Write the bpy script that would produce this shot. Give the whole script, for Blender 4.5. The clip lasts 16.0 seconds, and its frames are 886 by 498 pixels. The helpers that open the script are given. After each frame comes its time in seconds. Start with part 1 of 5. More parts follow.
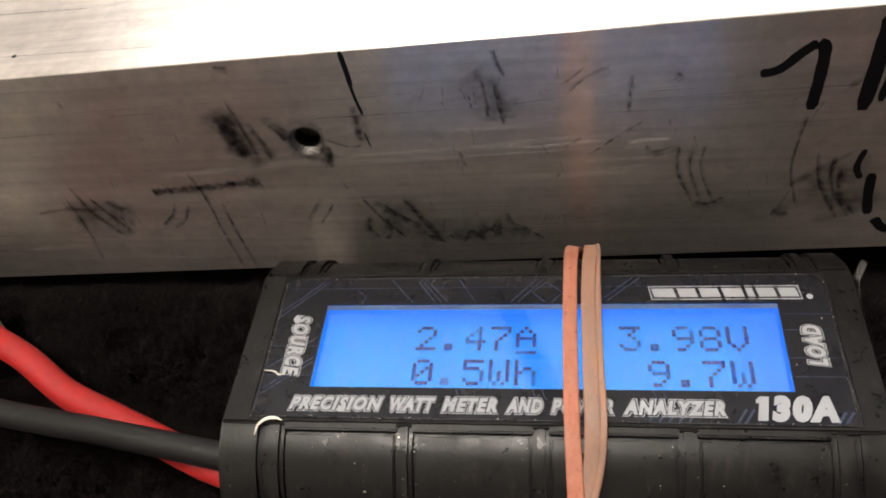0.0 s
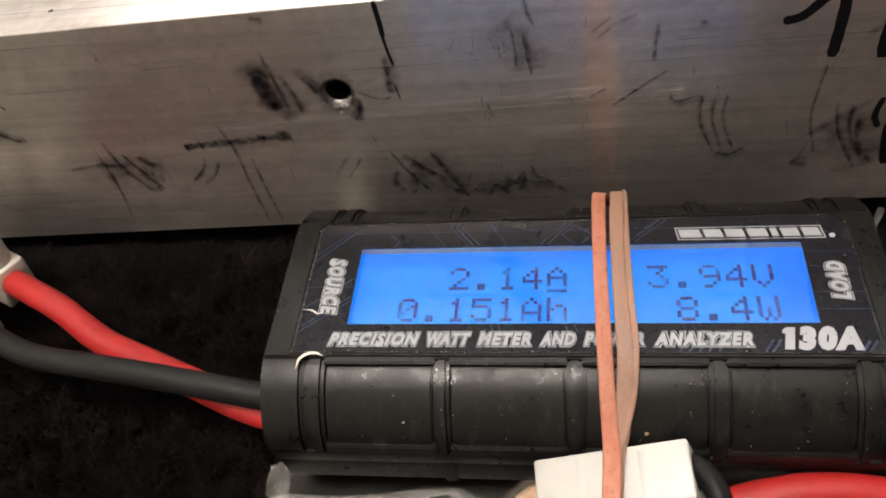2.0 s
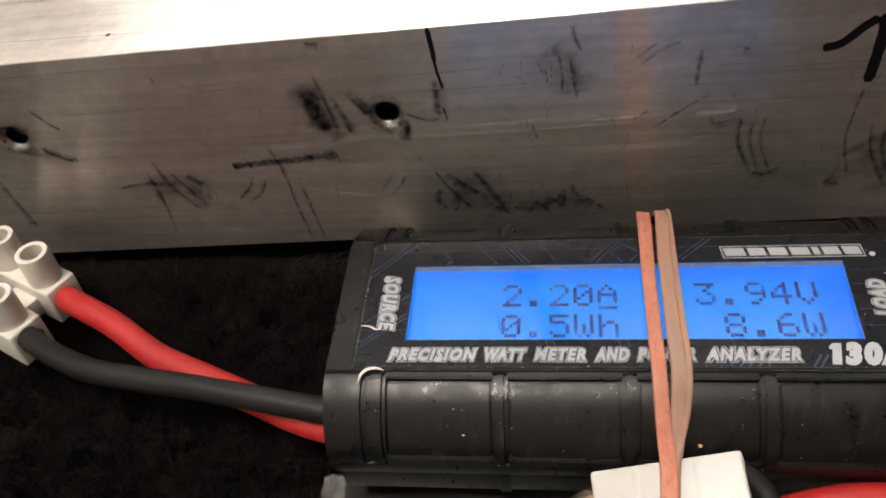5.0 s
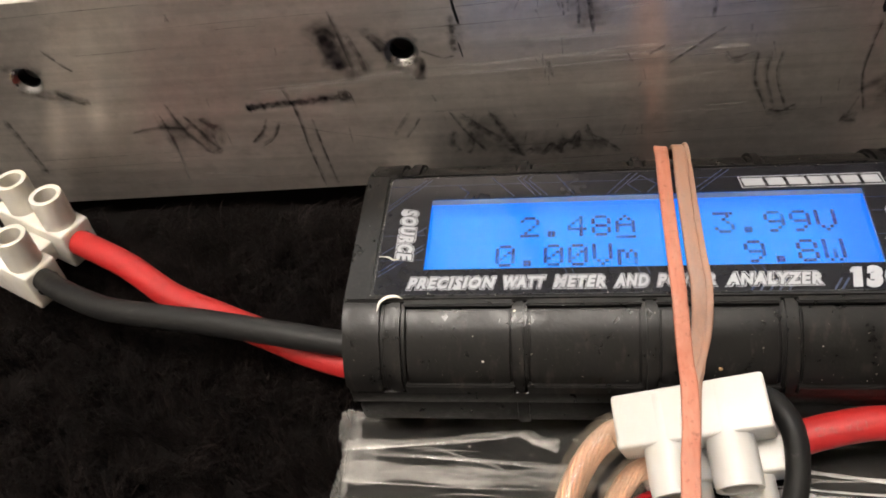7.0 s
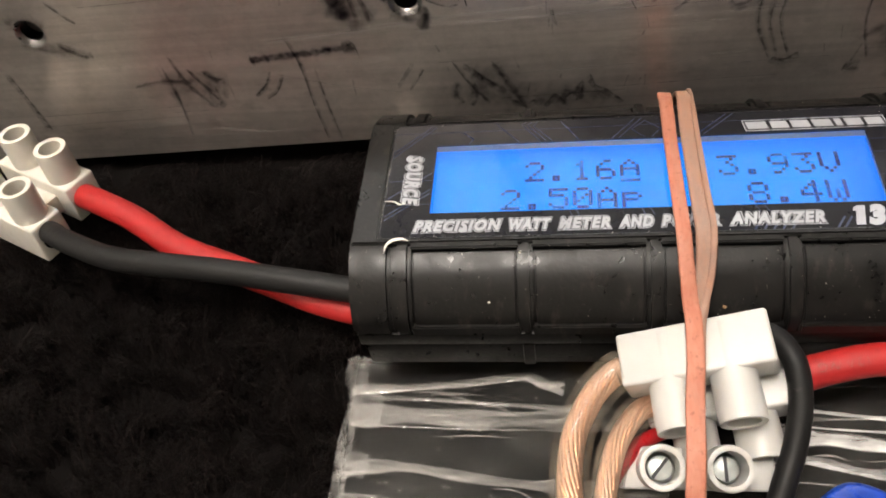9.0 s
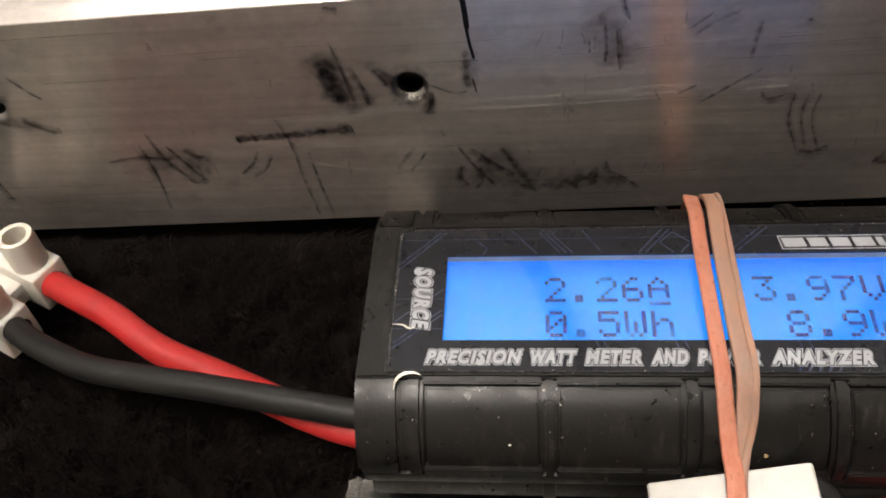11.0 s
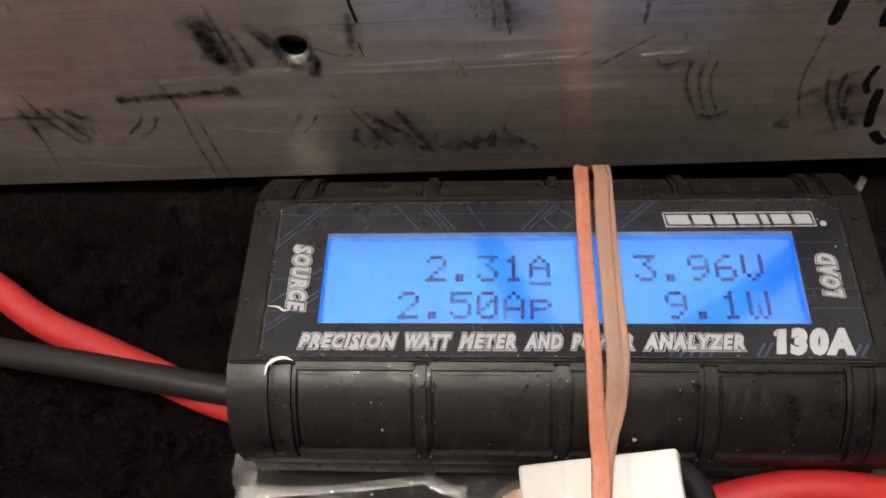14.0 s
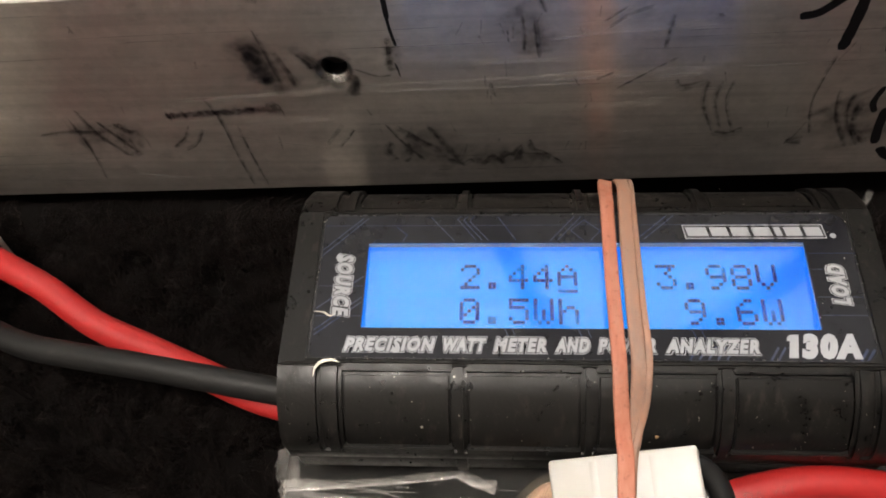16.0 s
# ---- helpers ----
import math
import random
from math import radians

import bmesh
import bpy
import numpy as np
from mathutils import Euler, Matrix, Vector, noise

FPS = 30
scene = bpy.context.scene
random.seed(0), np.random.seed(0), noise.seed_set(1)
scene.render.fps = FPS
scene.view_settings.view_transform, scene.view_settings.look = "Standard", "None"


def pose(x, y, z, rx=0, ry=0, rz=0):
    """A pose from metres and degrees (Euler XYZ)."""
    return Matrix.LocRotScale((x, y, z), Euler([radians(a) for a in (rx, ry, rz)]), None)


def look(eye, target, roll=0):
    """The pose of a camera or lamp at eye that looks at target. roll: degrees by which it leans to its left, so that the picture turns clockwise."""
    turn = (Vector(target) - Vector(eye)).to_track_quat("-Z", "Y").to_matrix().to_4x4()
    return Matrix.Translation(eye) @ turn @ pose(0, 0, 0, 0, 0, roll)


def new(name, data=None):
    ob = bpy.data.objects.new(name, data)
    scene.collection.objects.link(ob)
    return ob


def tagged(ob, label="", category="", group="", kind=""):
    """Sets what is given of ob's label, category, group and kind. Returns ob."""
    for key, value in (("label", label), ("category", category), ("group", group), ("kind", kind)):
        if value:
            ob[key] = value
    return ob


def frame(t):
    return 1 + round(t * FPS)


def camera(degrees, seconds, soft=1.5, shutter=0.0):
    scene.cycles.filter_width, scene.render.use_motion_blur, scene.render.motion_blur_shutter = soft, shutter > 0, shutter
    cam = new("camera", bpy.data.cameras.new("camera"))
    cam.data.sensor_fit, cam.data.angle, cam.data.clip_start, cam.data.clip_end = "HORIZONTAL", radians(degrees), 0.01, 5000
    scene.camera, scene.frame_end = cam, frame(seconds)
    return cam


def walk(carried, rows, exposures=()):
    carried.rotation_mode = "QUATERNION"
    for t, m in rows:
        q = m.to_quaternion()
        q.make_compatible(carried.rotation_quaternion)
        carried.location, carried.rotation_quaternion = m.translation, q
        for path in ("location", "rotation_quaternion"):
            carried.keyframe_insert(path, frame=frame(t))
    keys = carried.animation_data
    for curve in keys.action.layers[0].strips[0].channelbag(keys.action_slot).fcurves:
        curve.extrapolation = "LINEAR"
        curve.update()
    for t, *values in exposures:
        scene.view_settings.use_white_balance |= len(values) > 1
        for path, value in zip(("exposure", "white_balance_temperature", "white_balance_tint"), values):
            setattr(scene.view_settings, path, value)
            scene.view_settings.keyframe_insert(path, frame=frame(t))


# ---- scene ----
cam = camera(55.4, 16.0, soft=1.85)
PATH = [
    (0, 0.03664, -0.05909, 0.11790, 13.907, -47.496, -11.264),
    (0.5, 0.03562, -0.06133, 0.11956, 13.227, -47.917, -11.087),
    (1, 0.03472, -0.06409, 0.11833, 13.260, -47.746, -11.091),
    (1.5, 0.03103, -0.06607, 0.11796, 13.462, -47.930, -11.250),
    (2, 0.03201, -0.06736, 0.11627, 13.696, -47.918, -11.251),
    (2.5, 0.02888, -0.06850, 0.11643, 13.195, -48.141, -10.851),
    (3, 0.02722, -0.06800, 0.11804, 13.327, -48.890, -11.024),
    (3.2, 0.02770, -0.06834, 0.12030, 13.383, -48.505, -11.139),
    (5.3, 0.02353, -0.06982, 0.12210, 12.841, -47.462, -10.669),
    (5.5, 0.02340, -0.06993, 0.12273, 13.025, -47.803, -10.894),
    (6, 0.02229, -0.07296, 0.11942, 13.127, -47.720, -10.897),
    (6.5, 0.02169, -0.07472, 0.11714, 13.078, -48.004, -10.911),
    (7, 0.02125, -0.07603, 0.11623, 13.219, -48.341, -11.143),
    (7.5, 0.02113, -0.07715, 0.11382, 13.270, -48.918, -11.278),
    (8, 0.02027, -0.07941, 0.11481, 13.172, -49.280, -11.336),
    (8.2, 0.01990, -0.08102, 0.11336, 13.339, -49.408, -11.460),
    (10.3, 0.02047, -0.07597, 0.11660, 12.615, -50.197, -11.118),
    (10.5, 0.01673, -0.06768, 0.12107, 11.912, -50.669, -10.644),
    (11, 0.01215, -0.05862, 0.11880, 9.929, -51.647, -8.537),
    (11.5, 0.01066, -0.05906, 0.11845, 7.028, -54.063, -5.004),
    (12, 0.01174, -0.05277, 0.12211, 7.341, -55.992, -4.589),
    (12.5, 0.02135, -0.04674, 0.12570, 7.803, -56.896, -5.675),
    (13, 0.02221, -0.04660, 0.12357, 7.730, -57.668, -6.183),
    (13.5, 0.02340, -0.04806, 0.12185, 8.006, -57.827, -6.781),
    (14, 0.02409, -0.04857, 0.12081, 7.760, -58.078, -6.867),
    (14.5, 0.02301, -0.04972, 0.12085, 8.066, -58.601, -7.050),
    (15, 0.02161, -0.04833, 0.12428, 7.688, -58.737, -6.798),
    (15.5, 0.02056, -0.04869, 0.12572, 7.912, -58.424, -6.953),
    (16, 0.02030, -0.05176, 0.12864, 8.209, -58.060, -7.074),
]


def stand(x, y, z, yaw, pitch, roll):
    """The camera's pose from its place and its turns in degrees."""
    a, b = radians(yaw), radians(pitch)
    way = Vector((-math.sin(a) * math.cos(b), math.cos(a) * math.cos(b), math.sin(b)))
    return look((x, y, z), Vector((x, y, z)) + way, roll)


BRIGHTNESS = [(0, 0.0), (1, -0.1), (2, 0.08), (3, 0.05), (5.5, -0.05), (7, 0.27), (8, 0.25), (10.5, 0.22), (11, 0.1), (12, 0.2), (13, -0.05), (14.5, 0.05), (16, 0.0)]
walk(cam, [(row[0], stand(*row[1:])) for row in PATH], BRIGHTNESS)

# ---- light ----
world = bpy.data.worlds.new("room_air")
scene.world = world
world.use_nodes = True
world.node_tree.nodes["Background"].inputs[0].default_value = (1.0, 0.93, 0.84, 1)
world.node_tree.nodes["Background"].inputs[1].default_value = 0.02
LAMP, ADDED_DAYLIGHT = 42.0, 8.0

MM = 0.001


# ---- helpers ----
def part(name, bm, material, parent=None, label="", smooth=True):
    """One mesh object out of a bmesh, under a thing or a part."""
    me = bpy.data.meshes.new(name)
    if smooth:
        for f in bm.faces:
            f.smooth = True
    bm.normal_update()
    bm.to_mesh(me)
    bm.free()
    ob = new(name, me)
    me.materials.append(material)
    if smooth:
        me.set_sharp_from_angle(angle=radians(38))
    if parent:
        ob.parent = parent
        ob.matrix_parent_inverse = parent.matrix_world.inverted() if parent.type == "EMPTY" else Matrix()
    if label:
        ob["label"] = label
    return ob


def root(name, label, category, group="", kind=""):
    return tagged(new(name), label, category, group, kind)


def add_box(bm, lo, hi, bevel=0.0, m=None, segments=2):
    """A box between two corners in millimetres, with rounded edges."""
    lo, hi = Vector(lo) * MM, Vector(hi) * MM
    size, mid = hi - lo, (lo + hi) / 2
    made = bmesh.ops.create_cube(bm, size=1.0, matrix=Matrix.Translation(mid) @ Matrix.Diagonal((*size, 1)))
    verts = made["verts"]
    if bevel:
        edges = list({e for v in verts for e in v.link_edges})
        out = bmesh.ops.bevel(bm, geom=edges, offset=bevel * MM, segments=segments, profile=0.5, affect="EDGES")
        verts = list({v for f in out["faces"] for v in f.verts} | {v for v in verts if v.is_valid})
        seen, stack = set(verts), list(verts)
        while stack:
            for e in stack.pop().link_edges:
                for v in e.verts:
                    if v not in seen:
                        seen.add(v)
                        stack.append(v)
        verts = list(seen)
    if m is not None:
        bmesh.ops.transform(bm, matrix=m, verts=verts)
    return verts


def box(lo, hi, bevel=0.0, m=None, segments=2):
    bm = bmesh.new()
    add_box(bm, lo, hi, bevel, m, segments)
    return bm


def smooth_path(points, steps=8):
    """Catmull-Rom through points in millimetres, given back in metres."""
    p = [Vector(q) for q in points]
    p = [2 * p[0] - p[1], *p, 2 * p[-1] - p[-2]]
    out = []
    for i in range(1, len(p) - 2):
        a, b, c, d = p[i - 1:i + 3]
        for k in range(steps):
            t = k / steps
            out.append((2 * b + (c - a) * t + (2 * a - 5 * b + 4 * c - d) * t * t + (3 * b - a - 3 * c + d) * t ** 3) * 0.5)
    out.append(p[-2])
    return [q * MM for q in out]


def sweep(bm, path, section, up=(0, 0, 1), widths=None, twist=0.0):
    """A closed section (side, up pairs in millimetres) swept along a path in metres, with capped ends."""
    rings, up = [], Vector(up)
    for i, q in enumerate(path):
        way = (path[min(i + 1, len(path) - 1)] - path[max(i - 1, 0)]).normalized()
        side = way.cross(up).normalized()
        over = side.cross(way).normalized()
        if twist:
            turn = Matrix.Rotation(radians(twist) * i / (len(path) - 1), 3, way)
            side, over = turn @ side, turn @ over
        w = widths(i / (len(path) - 1)) if widths else 1.0
        rings.append([bm.verts.new(q + side * (a * w * MM) + over * (b * MM)) for a, b in section])
    n = len(section)
    for r, s in zip(rings, rings[1:]):
        for k in range(n):
            bm.faces.new((r[k], r[(k + 1) % n], s[(k + 1) % n], s[k]))
    bm.faces.new(list(reversed(rings[0])))
    bm.faces.new(rings[-1])
    bmesh.ops.recalc_face_normals(bm, faces=bm.faces[:])


def circle(radius, n=16):
    return [(radius * math.cos(2 * math.pi * k / n), radius * math.sin(2 * math.pi * k / n)) for k in range(n)]


def slab(width, height, r, n=3):
    """A rectangle with rounded corners, as a section."""
    out = []
    for cx, cy, a0 in ((1, 1, 0), (-1, 1, 90), (-1, -1, 180), (1, -1, 270)):
        for k in range(n + 1):
            a = radians(a0 + 90 * k / n)
            out.append((cx * (width / 2 - r) + r * math.cos(a), cy * (height / 2 - r) + r * math.sin(a)))
    return out


def wire(name, points, radius, material, parent=None, label="", steps=10, n=18):
    bm = bmesh.new()
    sweep(bm, smooth_path(points, steps), circle(radius, n))
    return part(name, bm, material, parent, label)


def add_lathe(bm, profile, m, n=28):
    """A profile of (radius, height) in millimetres turned round the local z axis of m."""
    rings = [[bm.verts.new(m @ Vector((r * MM * math.cos(2 * math.pi * k / n), r * MM * math.sin(2 * math.pi * k / n), h * MM))) for k in range(n)]
             for r, h in profile]
    for r, s in zip(rings, rings[1:]):
        for k in range(n):
            bm.faces.new((r[k], r[(k + 1) % n], s[(k + 1) % n], s[k]))
    return rings


def axes(origin, x, y, z):
    """A pose from an origin in millimetres and three axes."""
    m = Matrix((x, y, z)).transposed().to_4x4()
    m.translation = Vector(origin) * MM
    return m


# ---- materials ----
def material(name, base, rough=0.5, metal=0.0, vary=0.15, grain=900.0, bump=0.15, spread=0.12, stretch=(1, 1, 1), patch=120.0, specular=0.5, second=None, bump_distance=0.00015):
    """A surface with variation at two scales: grain and larger patches, both in bumps, colour and gloss."""
    m = bpy.data.materials.new(name)
    m.use_nodes = True
    nodes, links = m.node_tree.nodes, m.node_tree.links
    surface = nodes["Principled BSDF"]
    place = nodes.new("ShaderNodeTexCoord")
    scale = nodes.new("ShaderNodeMapping")
    scale.inputs["Scale"].default_value = stretch
    links.new(place.outputs["Object"], scale.inputs["Vector"])
    fine, large = nodes.new("ShaderNodeTexNoise"), nodes.new("ShaderNodeTexNoise")
    fine.inputs["Scale"].default_value, fine.inputs["Detail"].default_value = grain, 4
    large.inputs["Scale"].default_value, large.inputs["Detail"].default_value = patch, 5
    for n in (fine, large):
        links.new(scale.outputs[0], n.inputs["Vector"])
    both = nodes.new("ShaderNodeMath")
    both.operation = "MULTIPLY_ADD"
    links.new(large.outputs[0], both.inputs[0])
    both.inputs[1].default_value = 0.6
    half = nodes.new("ShaderNodeMath")
    half.operation = "MULTIPLY"
    half.inputs[1].default_value = 0.4
    links.new(fine.outputs[0], half.inputs[0])
    links.new(half.outputs[0], both.inputs[2])
    ramp = nodes.new("ShaderNodeMapRange")
    ramp.inputs["From Min"].default_value, ramp.inputs["From Max"].default_value = 0.3, 0.7
    links.new(both.outputs[0], ramp.inputs["Value"])
    mix = nodes.new("ShaderNodeMix")
    mix.data_type = "RGBA"
    other = second or tuple(c * (1 - vary) for c in base)
    mix.inputs["A"].default_value = (*[min(1, c * (1 + vary * 0.5)) for c in base], 1)
    mix.inputs["B"].default_value = (*other, 1)
    links.new(ramp.outputs[0], mix.inputs["Factor"])
    links.new(mix.outputs["Result"], surface.inputs["Base Color"])
    gloss = nodes.new("ShaderNodeMapRange")
    gloss.inputs["To Min"].default_value, gloss.inputs["To Max"].default_value = max(0.02, rough - spread), min(1, rough + spread)
    links.new(ramp.outputs[0], gloss.inputs["Value"])
    links.new(gloss.outputs[0], surface.inputs["Roughness"])
    surface.inputs["Metallic"].default_value = metal
    surface.inputs["Specular IOR Level"].default_value = specular
    relief = nodes.new("ShaderNodeBump")
    relief.inputs["Strength"].default_value, relief.inputs["Distance"].default_value = bump, bump_distance
    links.new(fine.outputs[0], relief.inputs["Height"])
    links.new(relief.outputs[0], surface.inputs["Normal"])
    return m


def clear(name, tint, cover, rough=0.1, gloss=0.5, grain=260, stretch=(1, 1, 1)):
    """A see-through film: a share of it covers, the rest lets the light through; its gloss stays."""
    m = material(name, tint, rough, vary=0.2, grain=500, bump=0.3, patch=200, specular=gloss)
    nodes, links = m.node_tree.nodes, m.node_tree.links
    n = nodes.new("ShaderNodeTexNoise")
    n.inputs["Scale"].default_value, n.inputs["Detail"].default_value = grain, 6
    where = nodes.new("ShaderNodeTexCoord")
    pull = nodes.new("ShaderNodeMapping")
    pull.inputs["Scale"].default_value = stretch
    links.new(where.outputs["Object"], pull.inputs["Vector"])
    links.new(pull.outputs[0], n.inputs["Vector"])
    span = nodes.new("ShaderNodeMapRange")
    span.inputs["From Min"].default_value, span.inputs["From Max"].default_value = 0.35, 0.68
    span.inputs["To Min"].default_value, span.inputs["To Max"].default_value = cover * 0.35, min(1.0, cover * 1.7)
    links.new(n.outputs[0], span.inputs["Value"])
    links.new(span.outputs[0], nodes["Principled BSDF"].inputs["Alpha"])
    return m


ALU = material("brushed_aluminium", (0.68, 0.625, 0.585), 0.5, 0.6, vary=0.34, grain=650, bump=0.5, spread=0.07, stretch=(0.03, 1, 1), patch=60, bump_distance=0.00006)


def polish(m, share, rough):
    """Adds the gloss of the rubbed, still bright part of a dull metal."""
    nodes, links = m.node_tree.nodes, m.node_tree.links
    dull, out = nodes["Principled BSDF"], nodes["Material Output"]
    bright = nodes.new("ShaderNodeBsdfAnisotropic")
    bright.distribution = "BECKMANN"
    bright.inputs["Roughness"].default_value = rough
    bright.inputs["Anisotropy"].default_value = -0.72
    along = nodes.new("ShaderNodeTangent")
    along.direction_type, along.axis = "RADIAL", "X"
    links.new(along.outputs[0], bright.inputs["Tangent"])
    links.new(dull.inputs["Base Color"].links[0].from_socket, bright.inputs["Color"])
    fine = nodes.new("ShaderNodeBump")
    fine.inputs["Strength"].default_value, fine.inputs["Distance"].default_value = 0.25, 0.00004
    links.new(dull.inputs["Normal"].links[0].from_node.inputs["Height"].links[0].from_socket, fine.inputs["Height"])
    links.new(fine.outputs[0], bright.inputs["Normal"])
    mix = nodes.new("ShaderNodeMixShader")
    mix.inputs[0].default_value = share
    links.new(dull.outputs[0], mix.inputs[1])
    links.new(bright.outputs[0], mix.inputs[2])
    links.new(mix.outputs[0], out.inputs["Surface"])


def grime(m, scale, amount):
    """Fine grey oxide specks over a metal's colour."""
    nodes, links = m.node_tree.nodes, m.node_tree.links
    surface = nodes["Principled BSDF"]
    base = surface.inputs["Base Color"].links[0].from_socket
    where, specks = nodes.new("ShaderNodeTexCoord"), nodes.new("ShaderNodeTexNoise")
    specks.inputs["Scale"].default_value, specks.inputs["Detail"].default_value, specks.inputs["Roughness"].default_value = scale, 8, 0.7
    links.new(where.outputs["Object"], specks.inputs["Vector"])
    span = nodes.new("ShaderNodeMapRange")
    span.inputs["From Min"].default_value, span.inputs["From Max"].default_value = 0.42, 0.62
    span.inputs["To Min"].default_value, span.inputs["To Max"].default_value = amount, 0.0
    links.new(specks.outputs[0], span.inputs["Value"])
    mix = nodes.new("ShaderNodeMix")
    mix.data_type = "RGBA"
    links.new(span.outputs[0], mix.inputs["Factor"])
    links.new(base, mix.inputs["A"])
    mix.inputs["B"].default_value = (0.16, 0.15, 0.145, 1)
    links.new(mix.outputs["Result"], surface.inputs["Base Color"])


grime(ALU, 260, 0.18)
polish(ALU, 0.6, 0.325)
ALU_CUT = material("bare_cut_aluminium", (0.42, 0.41, 0.40), 0.3, 1.0, vary=0.1, grain=1500, bump=0.1)
RUBBER = material("black_moulded_plastic", (0.003, 0.0028, 0.0028), 0.37, vary=0.35, grain=1500, bump=0.42, spread=0.17, patch=330, second=(0.007, 0.0062, 0.0055), bump_distance=0.00009, specular=0.3)
STICKER = material("printed_face_film", (0.012, 0.012, 0.016), 0.16, vary=0.3, grain=900, bump=0.02, spread=0.04, specular=0.38)
PRINT_WHITE = material("white_print", (0.36, 0.37, 0.40), 0.35, vary=0.12, grain=1500, bump=0.02)
PRINT_BLACK = material("black_print", (0.012, 0.012, 0.015), 0.3, vary=0.1, bump=0.02)
PRINT_BLUE = material("dark_blue_print", (0.025, 0.037, 0.085), 0.3, vary=0.5, grain=700, bump=0.02)
LCD_FRAME = material("grey_display_edge", (0.2, 0.2, 0.21), 0.5, bump=0.05)
RED = material("red_silicone", (0.44, 0.022, 0.022), 0.42, vary=0.18, grain=700, bump=0.12, patch=120)
DEEP_RED = material("dark_red_insulation", (0.36, 0.01, 0.015), 0.3, vary=0.2)
BLACK_WIRE = material("black_silicone", (0.006, 0.006, 0.0065), 0.5, vary=0.4, grain=900, bump=0.4, second=(0.014, 0.0135, 0.013), specular=0.26)
BLUE_WIRE = material("blue_insulation", (0.01, 0.05, 0.35), 0.3, vary=0.2)
IVORY = material("ivory_nylon", (0.68, 0.645, 0.58), 0.42, vary=0.08, grain=500, bump=0.06)
WHITE_NYLON = material("white_nylon", (0.54, 0.528, 0.503), 0.42, vary=0.06, grain=500, bump=0.06)
for nylon in (IVORY, WHITE_NYLON):
    nylon.node_tree.nodes["Principled BSDF"].inputs["Subsurface Weight"].default_value = 0.45
    nylon.node_tree.nodes["Principled BSDF"].inputs["Subsurface Radius"].default_value = (1.0, 0.9, 0.75)
    nylon.node_tree.nodes["Principled BSDF"].inputs["Subsurface Scale"].default_value = 0.0008
STEEL = material("zinc_plated_steel", (0.42, 0.44, 0.42), 0.42, 1.0, vary=0.2, grain=1200, bump=0.1)
COPPER = material("copper_strands", (0.95, 0.60, 0.43), 0.36, 1.0, vary=0.3, grain=2200, bump=0.3, stretch=(1, 1, 1))
BAND_ORANGE = material("salmon_rubber", (0.42, 0.175, 0.115), 0.62, vary=0.3, grain=1700, bump=0.7, patch=420, stretch=(1, 0.22, 1), second=(0.38, 0.11, 0.06))
BAND_BEIGE = material("beige_rubber", (0.235, 0.155, 0.12), 0.62, vary=0.3, grain=1700, bump=0.7, patch=420, stretch=(1, 0.22, 1), second=(0.38, 0.185, 0.115))
BLACK_PACK = material("black_shrink_film", (0.005, 0.005, 0.0053), 0.45, vary=0.4, grain=300, bump=0.2, specular=0.2)
CARPET = material("black_carpet_pile", (0.003, 0.0026, 0.0025), 0.9, vary=0.4, grain=500, bump=0.2, second=(0.005, 0.004, 0.0036), specular=0.08)
MARKER = material("black_marker_ink", (0.006, 0.0055, 0.0065), 0.4, vary=0.3, bump=0.05, specular=0.2)
DUST = material("pale_dust", (0.7, 0.66, 0.58), 0.8, vary=0.3)
CRUMB = material("tan_crumb", (0.42, 0.26, 0.13), 0.8, vary=0.3)
WALL_PAINT = material("off_white_wall_paint", (0.50, 0.47, 0.43), 0.8, vary=0.06, grain=60, bump=0.1, patch=3)
DIMMING_PAINT = material("reflection_dimming_paint", (0.12, 0.10, 0.085), 0.7, vary=0.1, grain=60, bump=0.1, patch=3)
CEILING_PAINT = material("white_ceiling_paint", (0.8, 0.79, 0.76), 0.9, vary=0.04, grain=60, bump=0.1, patch=3)
FILM = clear("clear_wrapping_film", (0.5, 0.47, 0.43), 0.05, 0.07, 0.6, 210, (0.45, 1, 1))
FILM_FOLD = clear("milky_folded_film", (0.60, 0.58, 0.55), 0.23, 0.14, 0.6, 900, (0.12, 1, 1))
FILM_GLINT = clear("crumpled_film_painted_glint", (0.75, 0.74, 0.72), 0.5, 0.1, 0.8, 500, (0.3, 1, 1))
FILM_FLAP = clear("milky_film_end", (0.6, 0.58, 0.55), 0.11, 0.2, 0.5, 260)
SMUDGE = clear("smeared_marker_ink", (0.024, 0.019, 0.02), 0.29, 0.4, 0.3, 800)
SCRIBE = clear("scribed_grey_line", (0.10, 0.09, 0.085), 0.4, 0.5, 0.3, 300)


def feathered(m):
    """Lets the ink thin out towards the edges of its strokes."""
    nodes, links = m.node_tree.nodes, m.node_tree.links
    alpha = nodes["Principled BSDF"].inputs["Alpha"]
    ink = nodes.new("ShaderNodeAttribute")
    ink.attribute_name = "soft"
    both = nodes.new("ShaderNodeMath")
    both.operation = "MULTIPLY"
    links.new(alpha.links[0].from_socket, both.inputs[0])
    links.new(ink.outputs["Fac"], both.inputs[1])
    links.new(both.outputs[0], alpha)


